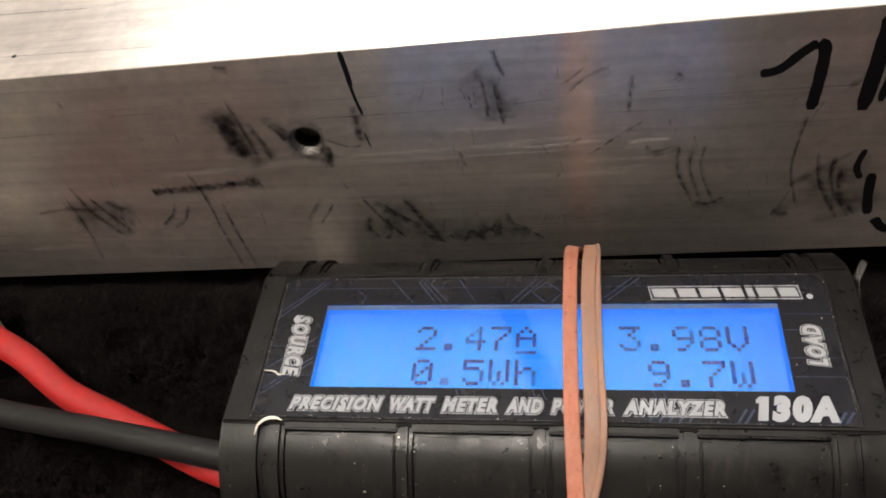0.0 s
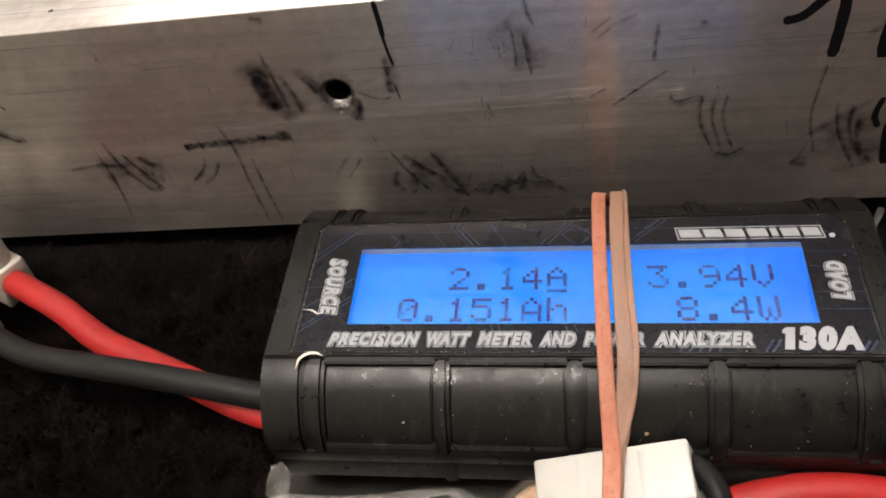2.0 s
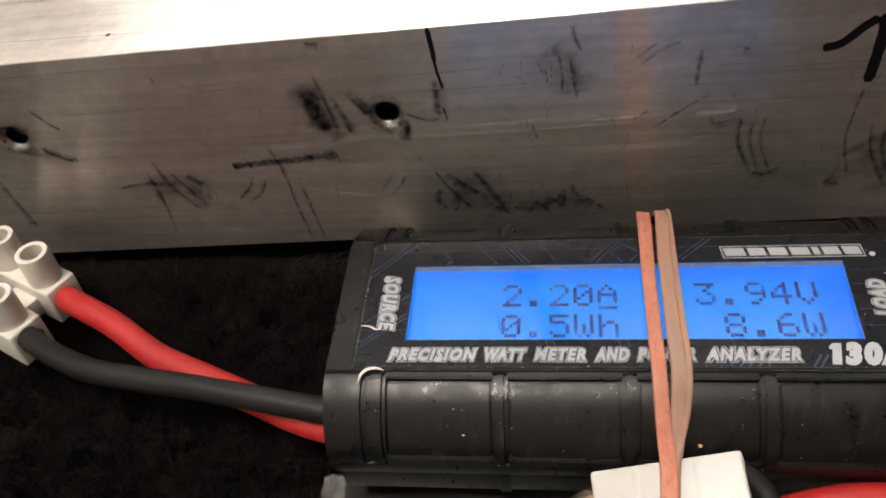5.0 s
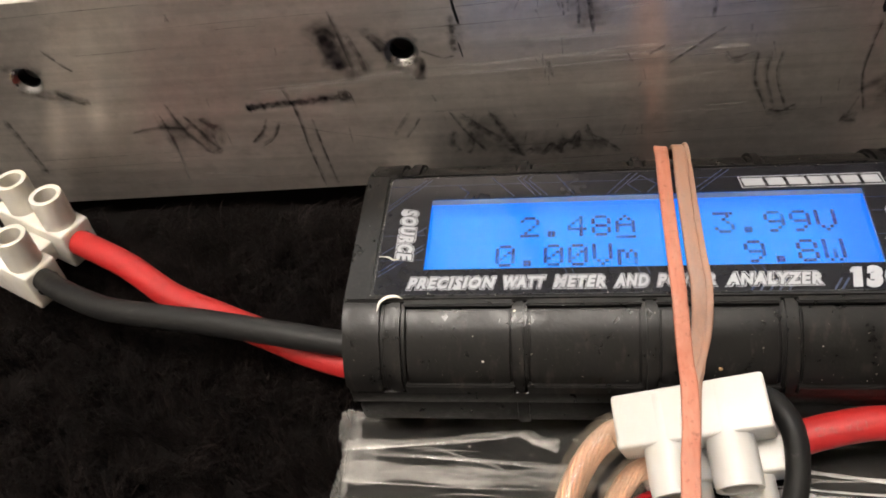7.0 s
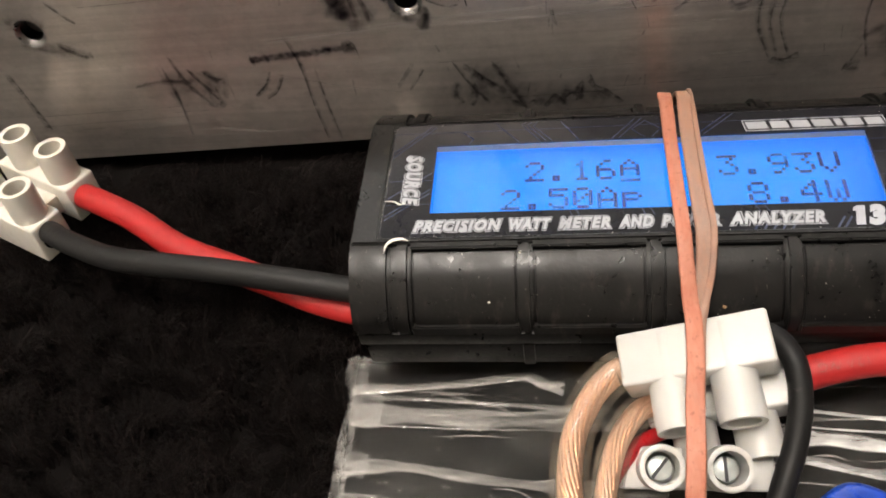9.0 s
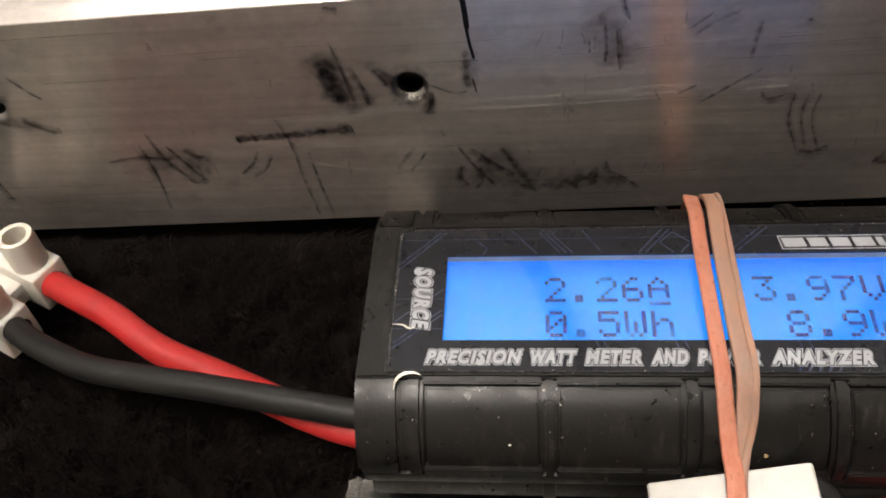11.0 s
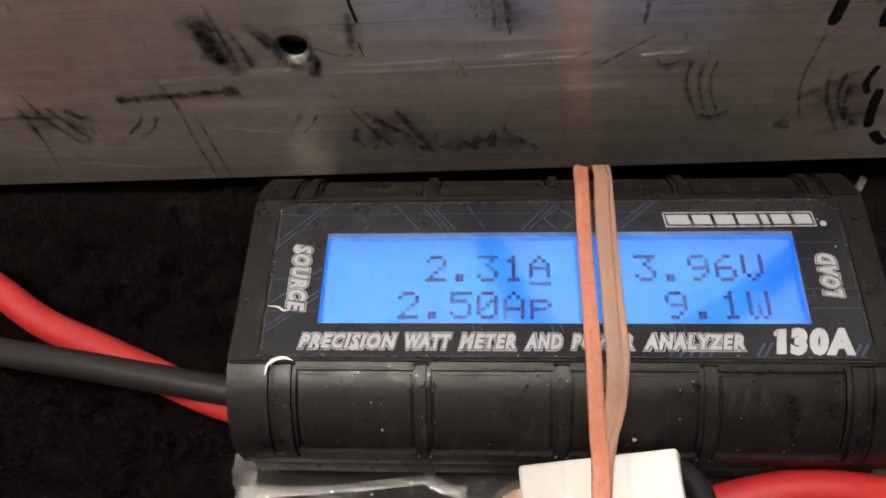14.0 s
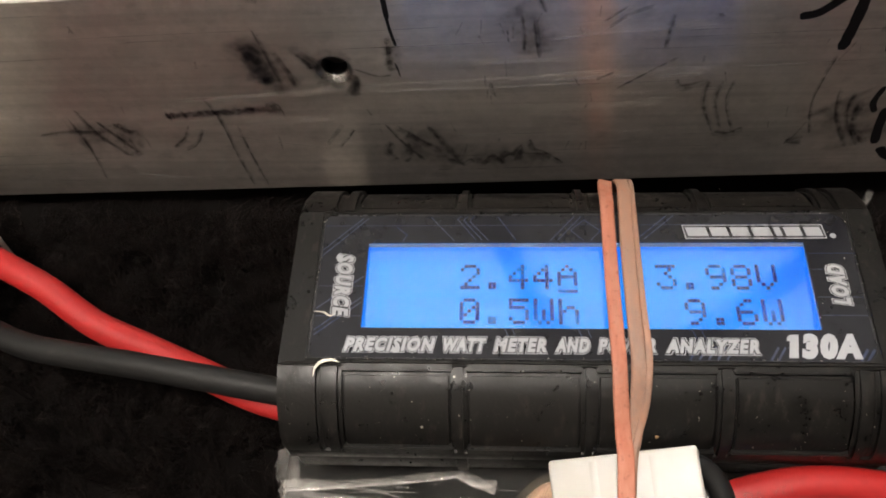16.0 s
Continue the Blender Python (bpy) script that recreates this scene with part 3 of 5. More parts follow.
def build_marks(thing):
    ink = [([(61.5, 41.7), (64.0, 42.4), (66.5, 45.0), (68.3, 46.5)], 1.5), ([(68.3, 46.4), (69.3, 45.6), (69.5, 41), (69.3, 35.0)], 1.7),
           ([(76.6, 50.5), (76.6, 44), (76.3, 34.5)], 2.2), ([(79.0, 49), (78.8, 42), (78.4, 36)], 1.2),
           ([(78.5, 27), (78.0, 23.5), (79, 21)], 1.0), ([(80.5, 22), (81.0, 17), (81.8, 13)], 1.5), ([(83, 12), (84.5, 10), (86, 9)], 1.6),
           ([(2.6, 49.3), (2.9, 45.5), (3.0, 43)], 0.85), ([(2.9, 43.5), (3.2, 40.5), (3.7, 37.6)], 0.5), ([(3.2, 34), (3.7, 31.0)], 0.25),
           ([(-37.5, 22.4), (-34, 22.6), (-30, 23.0), (-26, 23.2), (-22, 23.7), (-17.3, 24.1)], 0.85), ([(-19.6, 24.0), (-18.0, 24.1), (-17.0, 24.5)], 1.3), ([(-19.8, 38.2), (-19.0, 34.0), (-17.6, 29.4)], 1.25), ([(-37.2, 22.3), (-35.6, 22.5)], 1.1)]
    for i, (pts, w) in enumerate(ink):
        worn = pts[0][0] < -10
        mark(pts, w * (1.7 if worn else 1.0), WORN_INK if worn else MARKER, thing, seed=i, jitter=0.3 if worn else 0.07, soft=worn)
    smears = [([(-19.0, 38.6), (-18.6, 34), (-18.2, 29.5)], 2.4), ([(-17.4, 41.5), (-16.5, 36), (-15.4, 28.5)], 0.5), ([(-15.5, 37), (-14.2, 33), (-13.4, 29)], 0.5),
              ([(3.0, 39.5), (2.9, 36), (2.6, 32)], 1.5), ([(-29.6, 27.5), (-28.0, 21.4), (-27.6, 12), (-26.8, 2.0)], 0.5), ([(-25.6, 20), (-25.2, 12), (-24.3, 2.2)], 0.45),
              ([(-34.2, 19.5), (-36.2, 16), (-38.7, 13.8)], 0.55), ([(-31.9, 18.7), (-34, 15.2), (-36.6, 13.4)], 0.5),
              ([(-7.2, 19.6), (-9, 17), (-10.9, 14.1)], 0.4), ([(-5.5, 18.5), (-7, 16), (-8.9, 13.5)], 0.4),
              ([(-52.5, 24.4), (-51, 18), (-48.4, 13.3)], 0.6), ([(-61.7, 17.5), (-56, 18.6), (-50, 18.0)], 0.7), ([(-54.5, 22), (-54, 13), (-54.7, 4.6)], 0.45),
              ([(-50.0, 21.5), (-47, 15.5), (-45.5, 12.5)], 0.5), ([(-47, 20.5), (-45, 18.4), (-43.4, 18.2)], 0.9), ([(-49, 13.4), (-47, 12.2), (-45, 13)], 0.7),
              ([(-0.2, 19.7), (2.5, 14.5), (5.9, 9.5)], 0.45), ([(1.6, 18.9), (5.0, 15.5), (8.9, 12.0)], 0.8), ([(7.1, 19.4), (9.6, 14), (12.9, 7.6)], 0.8),
              ([(0.4, 15), (-0.4, 12), (0.8, 9.5)], 1.0), ([(3.0, 14.5), (3.2, 11.0), (2.2, 9)], 0.8), ([(10.0, 10), (12.5, 8.6), (14.5, 9.8)], 0.8),
              ([(18.6, 9.5), (20.6, 11.5), (22.0, 10.2)], 0.6), ([(21.0, 10.0), (22.6, 13.2), (22.4, 9.6)], 0.6), ([(24.0, 15.0), (25.0, 12.4), (27.0, 11.0), (30.2, 8.1)], 0.7), ([(16.0, 8), (18.0, 10.4), (19.8, 8.2)], 0.5),
              ([(24.6, 48.4), (25.0, 46), (25.9, 43.6)], 0.6), ([(22.5, 43), (22.9, 39), (22.9, 36)], 0.35), ([(24.4, 42.5), (24.9, 38), (25.4, 34.5)], 0.45), ([(20.4, 40.5), (20.6, 37.8)], 0.3),
              ([(44.2, 42.8), (43.9, 40), (43.7, 36.0)], 0.6), ([(35.0, 40.4), (38.0, 43), (41.2, 44.5)], 0.32), ([(34.2, 41.5), (37.8, 44.8)], 0.25),
              ([(37.3, 27.2), (41.5, 30.6), (46.2, 34.2)], 0.38), ([(34.0, 29.4), (37.0, 31.3)], 0.35), ([(50.2, 41.2), (50.8, 42.6)], 0.9),
              ([(46.6, 28.9), (47.8, 27.4), (51.4, 28.6)], 0.75), ([(51.4, 29.3), (51.6, 24), (54.4, 16.6)], 0.7), ([(53.6, 29.2), (53.4, 24), (55.6, 17)], 0.6), ([(55.4, 29), (55.2, 24), (57.6, 17)], 0.45), ([(54.4, 16.4), (57.0, 15.8), (59.3, 17.4)], 1.0),
              ([(67.0, 14.2), (68.4, 14.0), (69.8, 14.2)], 1.5), ([(69.2, 34.5), (68.6, 29), (68.6, 23), (70.4, 15.8)], 0.36), ([(72.0, 27), (73.4, 20), (77.5, 11.8)], 0.5), ([(74.5, 26), (75.0, 20), (79, 12.5)], 0.5), ([(76.0, 24), (76.6, 18), (80, 13)], 0.8),
              ([(-86.0, 22.5), (-85.0, 15), (-84.3, 7.8)], 0.8), ([(-70.5, 37.5), (-68, 34), (-66.5, 32.5)], 0.5), ([(-72.5, 28.5), (-69, 26), (-66.5, 25.5)], 1.0),
              ([(-11.6, 36.5), (-10.2, 34.5), (-9.6, 33)], 1.0), ([(-4.6, 31.4), (-3.4, 29.6), (-4.8, 27)], 1.1), ([(-3.6, 33), (0, 31.2), (2.6, 31.4)], 0.35), ([(17.6, 30), (18.4, 26)], 0.5), ([(-17.6, 47.2), (-15, 47.0)], 0.8), ([(73.5, 38.5), (77, 42.5)], 0.5)]
    for i, (pts, w) in enumerate(smears):
        mark(pts, w * 1.6, SMUDGE, thing, "ink_smear", jitter=0.2, seed=50 + i, lift=0.02, soft=True)
        slip = random.Random(i)
        aside = (slip.uniform(-0.5, 0.5) * w, slip.uniform(-0.6, 0.6))
        mark([(x + aside[0], z + aside[1]) for x, z in pts], w * 0.6, SMUDGE, thing, "ink_smear", jitter=0.5, seed=350 + i, lift=0.026, soft=True)
    for i, (pts, w) in enumerate((([(-12.4, 38), (-9.5, 33.6), (-8.4, 30.4)], 2.2), ([(-9.6, 34.6), (-6.6, 36.2), (-3.6, 34.4)], 2.0), ([(-9.4, 31), (-6.4, 29.6), (-2.6, 30.6)], 2.6), ([(-4.4, 29.5), (-4.2, 26.5)], 2.4), ([(-80, 33), (-76, 34.2), (-73, 32)], 2.4), ([(-79.5, 29), (-74, 27.4), (-69, 26.5)], 2.4),
                                   ([(-56, 17), (-50, 17.5), (-43, 16)], 7.0), ([(-21, 40), (-18, 34), (-14, 28)], 6.0), ([(2, 15), (8, 13), (13, 9)], 6.5), ([(14, 9), (20, 10.5), (28, 9.5)], 5.0), ([(20, 44), (24, 40), (25, 35)], 6.0), ([(72, 24), (76, 19), (80, 13)], 9.0))):
        mark(pts, w, STAIN, thing, "stain", jitter=0.3, seed=900 + i, lift=0.008, soft=True)
    # bright scratches; the short strokes near z 30 paint in glints
    bright = [([(-34.2, 19.3), (-22, 15.6), (-9.8, 13.2)], 0.22), ([(-49.3, 6.8), (-44, 5.8), (-38.5, 4.9)], 0.42), ([(-14, 28.6), (10, 29.6), (35, 31.4), (60, 32.2), (80, 33.4)], 0.16), ([(-2, 27.6), (14, 28.0), (34, 29.0)], 0.18), ([(28, 29.6), (36, 30.3), (42, 30.8)], 0.4), ([(44, 30.0), (47, 30.3), (50, 30.4)], 0.45), ([(45, 30.7), (48, 30.9)], 0.25), ([(22, 30.0), (26, 30.4)], 0.5),
              ([(26, 38.2), (36, 39.4), (46, 40.2)], 0.16), ([(46.5, 40.0), (51, 40.3)], 0.2), ([(30, 41.5), (41, 42.2)], 0.14), ([(-35, 26.2), (-20, 27.2), (-6, 28.6)], 0.3), ([(44, 18.2), (52, 18.6)], 0.25), ([(10, 16.2), (26, 16.9)], 0.2), ([(-68, 4.2), (-40, 5.0), (-30, 5.4)], 0.2), ([(40, 25), (48, 25.4)], 0.14), ([(14, 33.4), (30, 34.2)], 0.14)]
    for i, (pts, w) in enumerate(bright):
        mark(pts, w, SCRATCH_GLINT, thing, "scratch", jitter=0.4, seed=150 + i, lift=0.015, soft=True)
    # wide soft bands that paint a pale haze along the brushing
    for i, (pts, w) in enumerate((([(-14, 28.4), (10, 29.2), (35, 30.6), (52, 31.0)], 2.6), ([(-40, 25.4), (-24, 26.6), (-8, 28.0)], 2.4), ([(-2, 33.0), (16, 33.8), (34, 34.6)], 1.8), ([(-50, 19.6), (-30, 20.4), (-8, 21.2)], 1.6), ([(12, 22.4), (30, 23.2), (46, 24)], 1.8), ([(30, 39.6), (42, 40.6), (52, 41.0)], 1.6), ([(-70, 8), (-50, 8.8), (-30, 9.4)], 1.6))):
        mark(pts, w, HAZE, thing, "haze_band", jitter=0.3, seed=1200 + i, lift=0.006, soft=True)
    # hairlines from handling, and scuffs across the brushing
    rng = random.Random(77)
    for i in range(34):
        x, run = rng.uniform(-90, 85), rng.uniform(5, 34)
        z = bar_z(x) + rng.uniform(2, HEIGHT - 2)
        mark([(x, z), (x + run / 2, z + run * 0.5 * SLOPE + rng.uniform(-0.1, 0.1)), (x + run, z + run * SLOPE)], rng.uniform(0.05, 0.1), SCRATCH_GLINT if rng.random() < 0.4 else SCRIBE, thing, "scratch", jitter=0.5, seed=500 + i, lift=0.012, soft=True)
    for i in range(46):
        x, z = rng.choice((rng.uniform(10, 34), rng.uniform(-60, 80))), rng.uniform(8, 46)
        run, lean = rng.uniform(0.8, 4.5), rng.uniform(-0.5, 0.5)
        mark([(x, z), (x + lean * run * 0.5, z - run / 2), (x + lean * run, z - run)], rng.uniform(0.12, 0.4), SMUDGE, thing, "ink_smear", jitter=0.5, seed=700 + i, lift=0.017, soft=True)
    # thin scribed lines and a dot on the top
    for j, (x0, y0, x1, y1, w) in enumerate(((-75, 46.9, -22, 45.2, 0.18), (-90, 60.5, -45, 58.6, 0.3))):
        bm = bmesh.new()
        z = lambda x: bar_z(x) + HEIGHT + 0.02
        bm.faces.new([bm.verts.new(Vector(p) * MM) for p in ((x0, y0, z(x0)), (x1, y1, z(x1)), (x1, y1 + w, z(x1)), (x0, y0 + w, z(x0)))])
        part("scribed_line", bm, SCRIBE, thing, smooth=False)
    bm = bmesh.new()
    bmesh.ops.create_circle(bm, cap_ends=True, radius=0.45 * MM, segments=10, matrix=Matrix.Translation(Vector((-52.8, 46.3, bar_z(-52.8) + HEIGHT + 0.03)) * MM))
    part("ink_dot", bm, MARKER, thing, smooth=False)


# ---- the watt meter ----
CX0, CX1, FACE_Z = -10.9, 72.6, 24.0
MID_Y = 7.0
# the upper shell's outline from the face's rim over the shoulder down to the seam: (distance from the middle, height)
ARC = [((1 - t) ** 2 * 13.75 + 2 * t * (1 - t) * 18.1 + t * t * 20.9, (1 - t) ** 2 * 23.6 + 2 * t * (1 - t) * 22.2 + t * t * 17.4) for t in [k / 8 for k in range(9)]]
SHOULDER = [(12.2, 24.0), (13.3, 23.75), *ARC, (21.2, 16.7), (21.5, 15.9), (21.7, 14.2)]
PADS = ((-2.2, 12.8), (14.9, 30.2), (32.3, 47.9), (50.2, 65.4))


def shoulder_strip(side, x0, x1, inset, i0=0, i1=None, thick=0.9):
    """A strip of the shoulder between two places along the case, at a depth below its outer skin."""
    pts = SHOULDER[i0:i1]
    bm = bmesh.new()
    outer, inner = [], []
    for k, (d, z) in enumerate(pts):
        a = pts[max(k - 1, 0)]
        b = pts[min(k + 1, len(pts) - 1)]
        n = Vector((a[1] - b[1], b[0] - a[0])).normalized()
        for rows, off in ((outer, inset), (inner, inset + thick)):
            rows.append([bm.verts.new(Vector((x, MID_Y + side * (d - n.x * off), z - n.y * off)) * MM) for x in (x0, x1)])
    for rows in (outer, inner):
        for r, s in zip(rows, rows[1:]):
            bm.faces.new((r[0], r[1], s[1], s[0]))
    for e in (0, 1):
        for k in range(len(pts) - 1):
            bm.faces.new((outer[k][e], outer[k + 1][e], inner[k + 1][e], inner[k][e]))
    for k in (0, -1):
        bm.faces.new((outer[k][0], outer[k][1], inner[k][1], inner[k][0]))
    bmesh.ops.recalc_face_normals(bm, faces=bm.faces[:])
    return bm


def bevelled(bm, width, segments=2):
    edges = [e for e in bm.edges if len(e.link_faces) == 2 and e.calc_face_angle() > 0.7]
    bmesh.ops.bevel(bm, geom=edges, offset=width * MM, segments=segments, affect="EDGES")
    return bm


def prism(outline, z0, z1, bevel=0.0):
    """An upright prism on an outline of (x, y) in millimetres."""
    bm = bmesh.new()
    low = [bm.verts.new(Vector((x, y, z0)) * MM) for x, y in outline]
    high = [bm.verts.new(Vector((x, y, z1)) * MM) for x, y in outline]
    bm.faces.new(list(reversed(low)))
    bm.faces.new(high)
    n = len(outline)
    for k in range(n):
        bm.faces.new((low[k], low[(k + 1) % n], high[(k + 1) % n], high[k]))
    bmesh.ops.recalc_face_normals(bm, faces=bm.faces[:])
    if bevel:
        bevelled(bm, bevel)
    return bm


def ring_plate(outer, inner, z0, z1):
    """A flat plate with a rectangular opening; both outlines are (x0, y0, x1, y1)."""
    bm = bmesh.new()

    def loop(r, z):
        return [bm.verts.new(Vector((x, y, z)) * MM) for x, y in ((r[0], r[1]), (r[2], r[1]), (r[2], r[3]), (r[0], r[3]))]

    a, b, c, d = loop(outer, z0), loop(outer, z1), loop(inner, z1), loop(inner, z0)
    for p, q in ((a, b), (b, c), (c, d), (d, a)):
        for k in range(4):
            bm.faces.new((p[k], p[(k + 1) % 4], q[(k + 1) % 4], q[k]))
    bmesh.ops.recalc_face_normals(bm, faces=bm.faces[:])
    return bm


def lettering(name, text, x, y, height, width, mat, parent, z, shear=0.0, bold=0.0, turn=0.0, spread=0.0):
    """Words in the built-in font as a thin mesh, set to a height and a width in millimetres."""
    cu = bpy.data.curves.new(name, "FONT")
    cu.body, cu.size, cu.shear, cu.offset, cu.resolution_u = text, 1.0, shear, bold, 3
    cu.space_word, cu.space_character = 1.5, 1.12 + 2.2 * spread
    ob = new(name, cu)
    bpy.context.view_layer.update()
    me = bpy.data.meshes.new_from_object(ob.evaluated_get(bpy.context.evaluated_depsgraph_get()))
    bpy.data.objects.remove(ob)
    co = np.array([v.co[:] for v in me.vertices])
    lo, hi = co.min(0) + bold, co.max(0) - bold
    sx, sy = width * MM / (hi[0] - lo[0]), height * MM / (hi[1] - lo[1])
    m = Matrix.Translation(Vector((x, y, z)) * MM) @ Matrix.Rotation(radians(turn), 4, "Z") @ Matrix.Diagonal((sx, sy, 1, 1)) @ Matrix.Translation((-lo[0], -lo[1], 0))
    me.transform(m)
    me.materials.append(mat)
    ob = new(name, me)
    ob.parent = parent
    return ob


def outlined(name, text, x, y, height, width, parent, shear=0.22, turn=0.0, z=FACE_Z):
    """Heavy white letters with a dark gap and a white outline round them."""
    lettering(name + "_outline", text, x, y, height, width, PRINT_WHITE, parent, z + 0.02, shear, 0.155, turn, 0.045)
    lettering(name + "_gap", text, x, y, height, width, PRINT_BLACK, parent, z + 0.035, shear, 0.112, turn, 0.045)
    return lettering(name, text, x, y, height, width, PRINT_WHITE, parent, z + 0.05, shear, 0.06, turn, 0.045)


GLYPHS = {
    "0": "01110 10001 10011 10101 11001 10001 01110", "1": "00100 01100 00100 00100 00100 00100 01110", "2": "01110 10001 00001 00010 00100 01000 11111",
    "3": "11111 00010 00100 00010 00001 10001 01110", "4": "00010 00110 01010 10010 11111 00010 00010", "5": "11111 10000 11110 00001 00001 10001 01110",
    "6": "00110 01000 10000 11110 10001 10001 01110", "7": "11111 00001 00010 00100 01000 01000 01000", "8": "01110 10001 10001 01110 10001 10001 01110",
    "9": "01110 10001 10001 01111 00001 00010 01100", ".": "00000 00000 00000 00000 00000 01100 01100", "A": "00100 01010 10001 10001 11111 10001 10001",
    "V": "10001 10001 10001 10001 10001 01010 00100", "W": "10001 10001 10001 10101 10101 10101 01010", "h": "10000 10000 10110 11001 10001 10001 10001",
    "m": "00000 00000 11010 10101 10101 10001 10001", "p": "00000 00000 11110 10001 11110 10000 10000", "^": "00100 01010 10001 11111 10001 10001 00000", " ": "00000 00000 00000 00000 00000 00000 00000"}
# what the display reads from each moment on: upper line, lower line
READINGS = [(0.0, "   2.47A   3.98V", "   0.5Wh    9.7W"), (0.7, "   2.26A   3.95V", "  0.00Vm    8.9W"), (1.75, "   2.14A   3.94V", " 0.151Ah    8.4W"),
            (2.8, "   2.47A   3.99V", "  2.50Ap    9.8W"), (3.85, "   2.31A   3.96V", "   9.9Wp    9.1W"), (4.9, "   2.20A   3.94V", "   0.5Wh    8.6W"),
            (5.88, "   2.48A   3.99V", "  0.00Vm    9.8W"), (7.0, "   2.25A   3.97V", " 0.155Ah    8.9W"), (8.05, "   2.16A   3.93V", "  2.50Ap    8.4W"),
            (9.1, "   2.40A   3.97V", "   9.9Wp    9.5W"), (10.15, "   2.26A   3.97V", "   0.5Wh    8.9W"), (11.2, "   2.16A   3.94V", "  0.00Vm    8.5W"),
            (12.25, "   2.46A   3.98V", " 0.157Ah    9.7W"), (13.3, "   2.31A   3.96V", "  2.50Ap    9.1W"), (14.35, "   2.19A   3.93V", "   9.9Wp    8.6W"),
            (15.4, "   2.44A   3.98V", "   0.5Wh    9.6W")]
LCD_Z, PITCH_X, PITCH_Y = 22.8, 0.57, 0.585
SWITCHING = []


def dot_box(bm, col, row, line, z):
    x = 3.175 + col[0] * 3.475 + col[1] * PITCH_X
    y = (10.8, 5.25)[line] - row * PITCH_Y
    add_box(bm, (x, y - 0.53, z), (x + 0.52, y, z + 0.03))


def build_display(screen):
    for line in (0, 1):
        for cell in range(16):
            x, y = 3.175 + cell * 3.475, (10.8, 5.25)[line]
            part("lcd_cell", box((x - 0.12, y - 8 * PITCH_Y + 0.05, LCD_Z - 0.02), (x + 2.95, y + 0.1, LCD_Z + 0.004)), CELL, screen, smooth=False)
    for line in (0, 1):
        for cell in range(16):
            shown = [reading[1 + line][cell] for reading in READINGS]
            lit = [[GLYPHS["^" if line == 0 and c == "A" else c].replace(" ", "") for c in shown]]
            if len(set(shown)) == 1:
                if shown[0] != " ":
                    bm = bmesh.new()
                    for k, v in enumerate(lit[0][0]):
                        if v == "1":
                            dot_box(bm, (cell, k % 5), k // 5, line, LCD_Z + 0.01)
                    if shown[0] == "A":
                        for k in range(5):
                            dot_box(bm, (cell, k), 7, line, LCD_Z + 0.01)
                    part("lcd_character", bm, DOT, screen, smooth=False)
                continue
            for k in range(35):
                states = [g[k] == "1" for g in lit[0]]
                if not any(states):
                    continue
                bm = bmesh.new()
                dot_box(bm, (cell, k % 5), k // 5, line, LCD_Z + 0.01)
                ob = part("lcd_dot", bm, DOT, screen, smooth=False)
                if not all(states):
                    SWITCHING.append((ob, states))


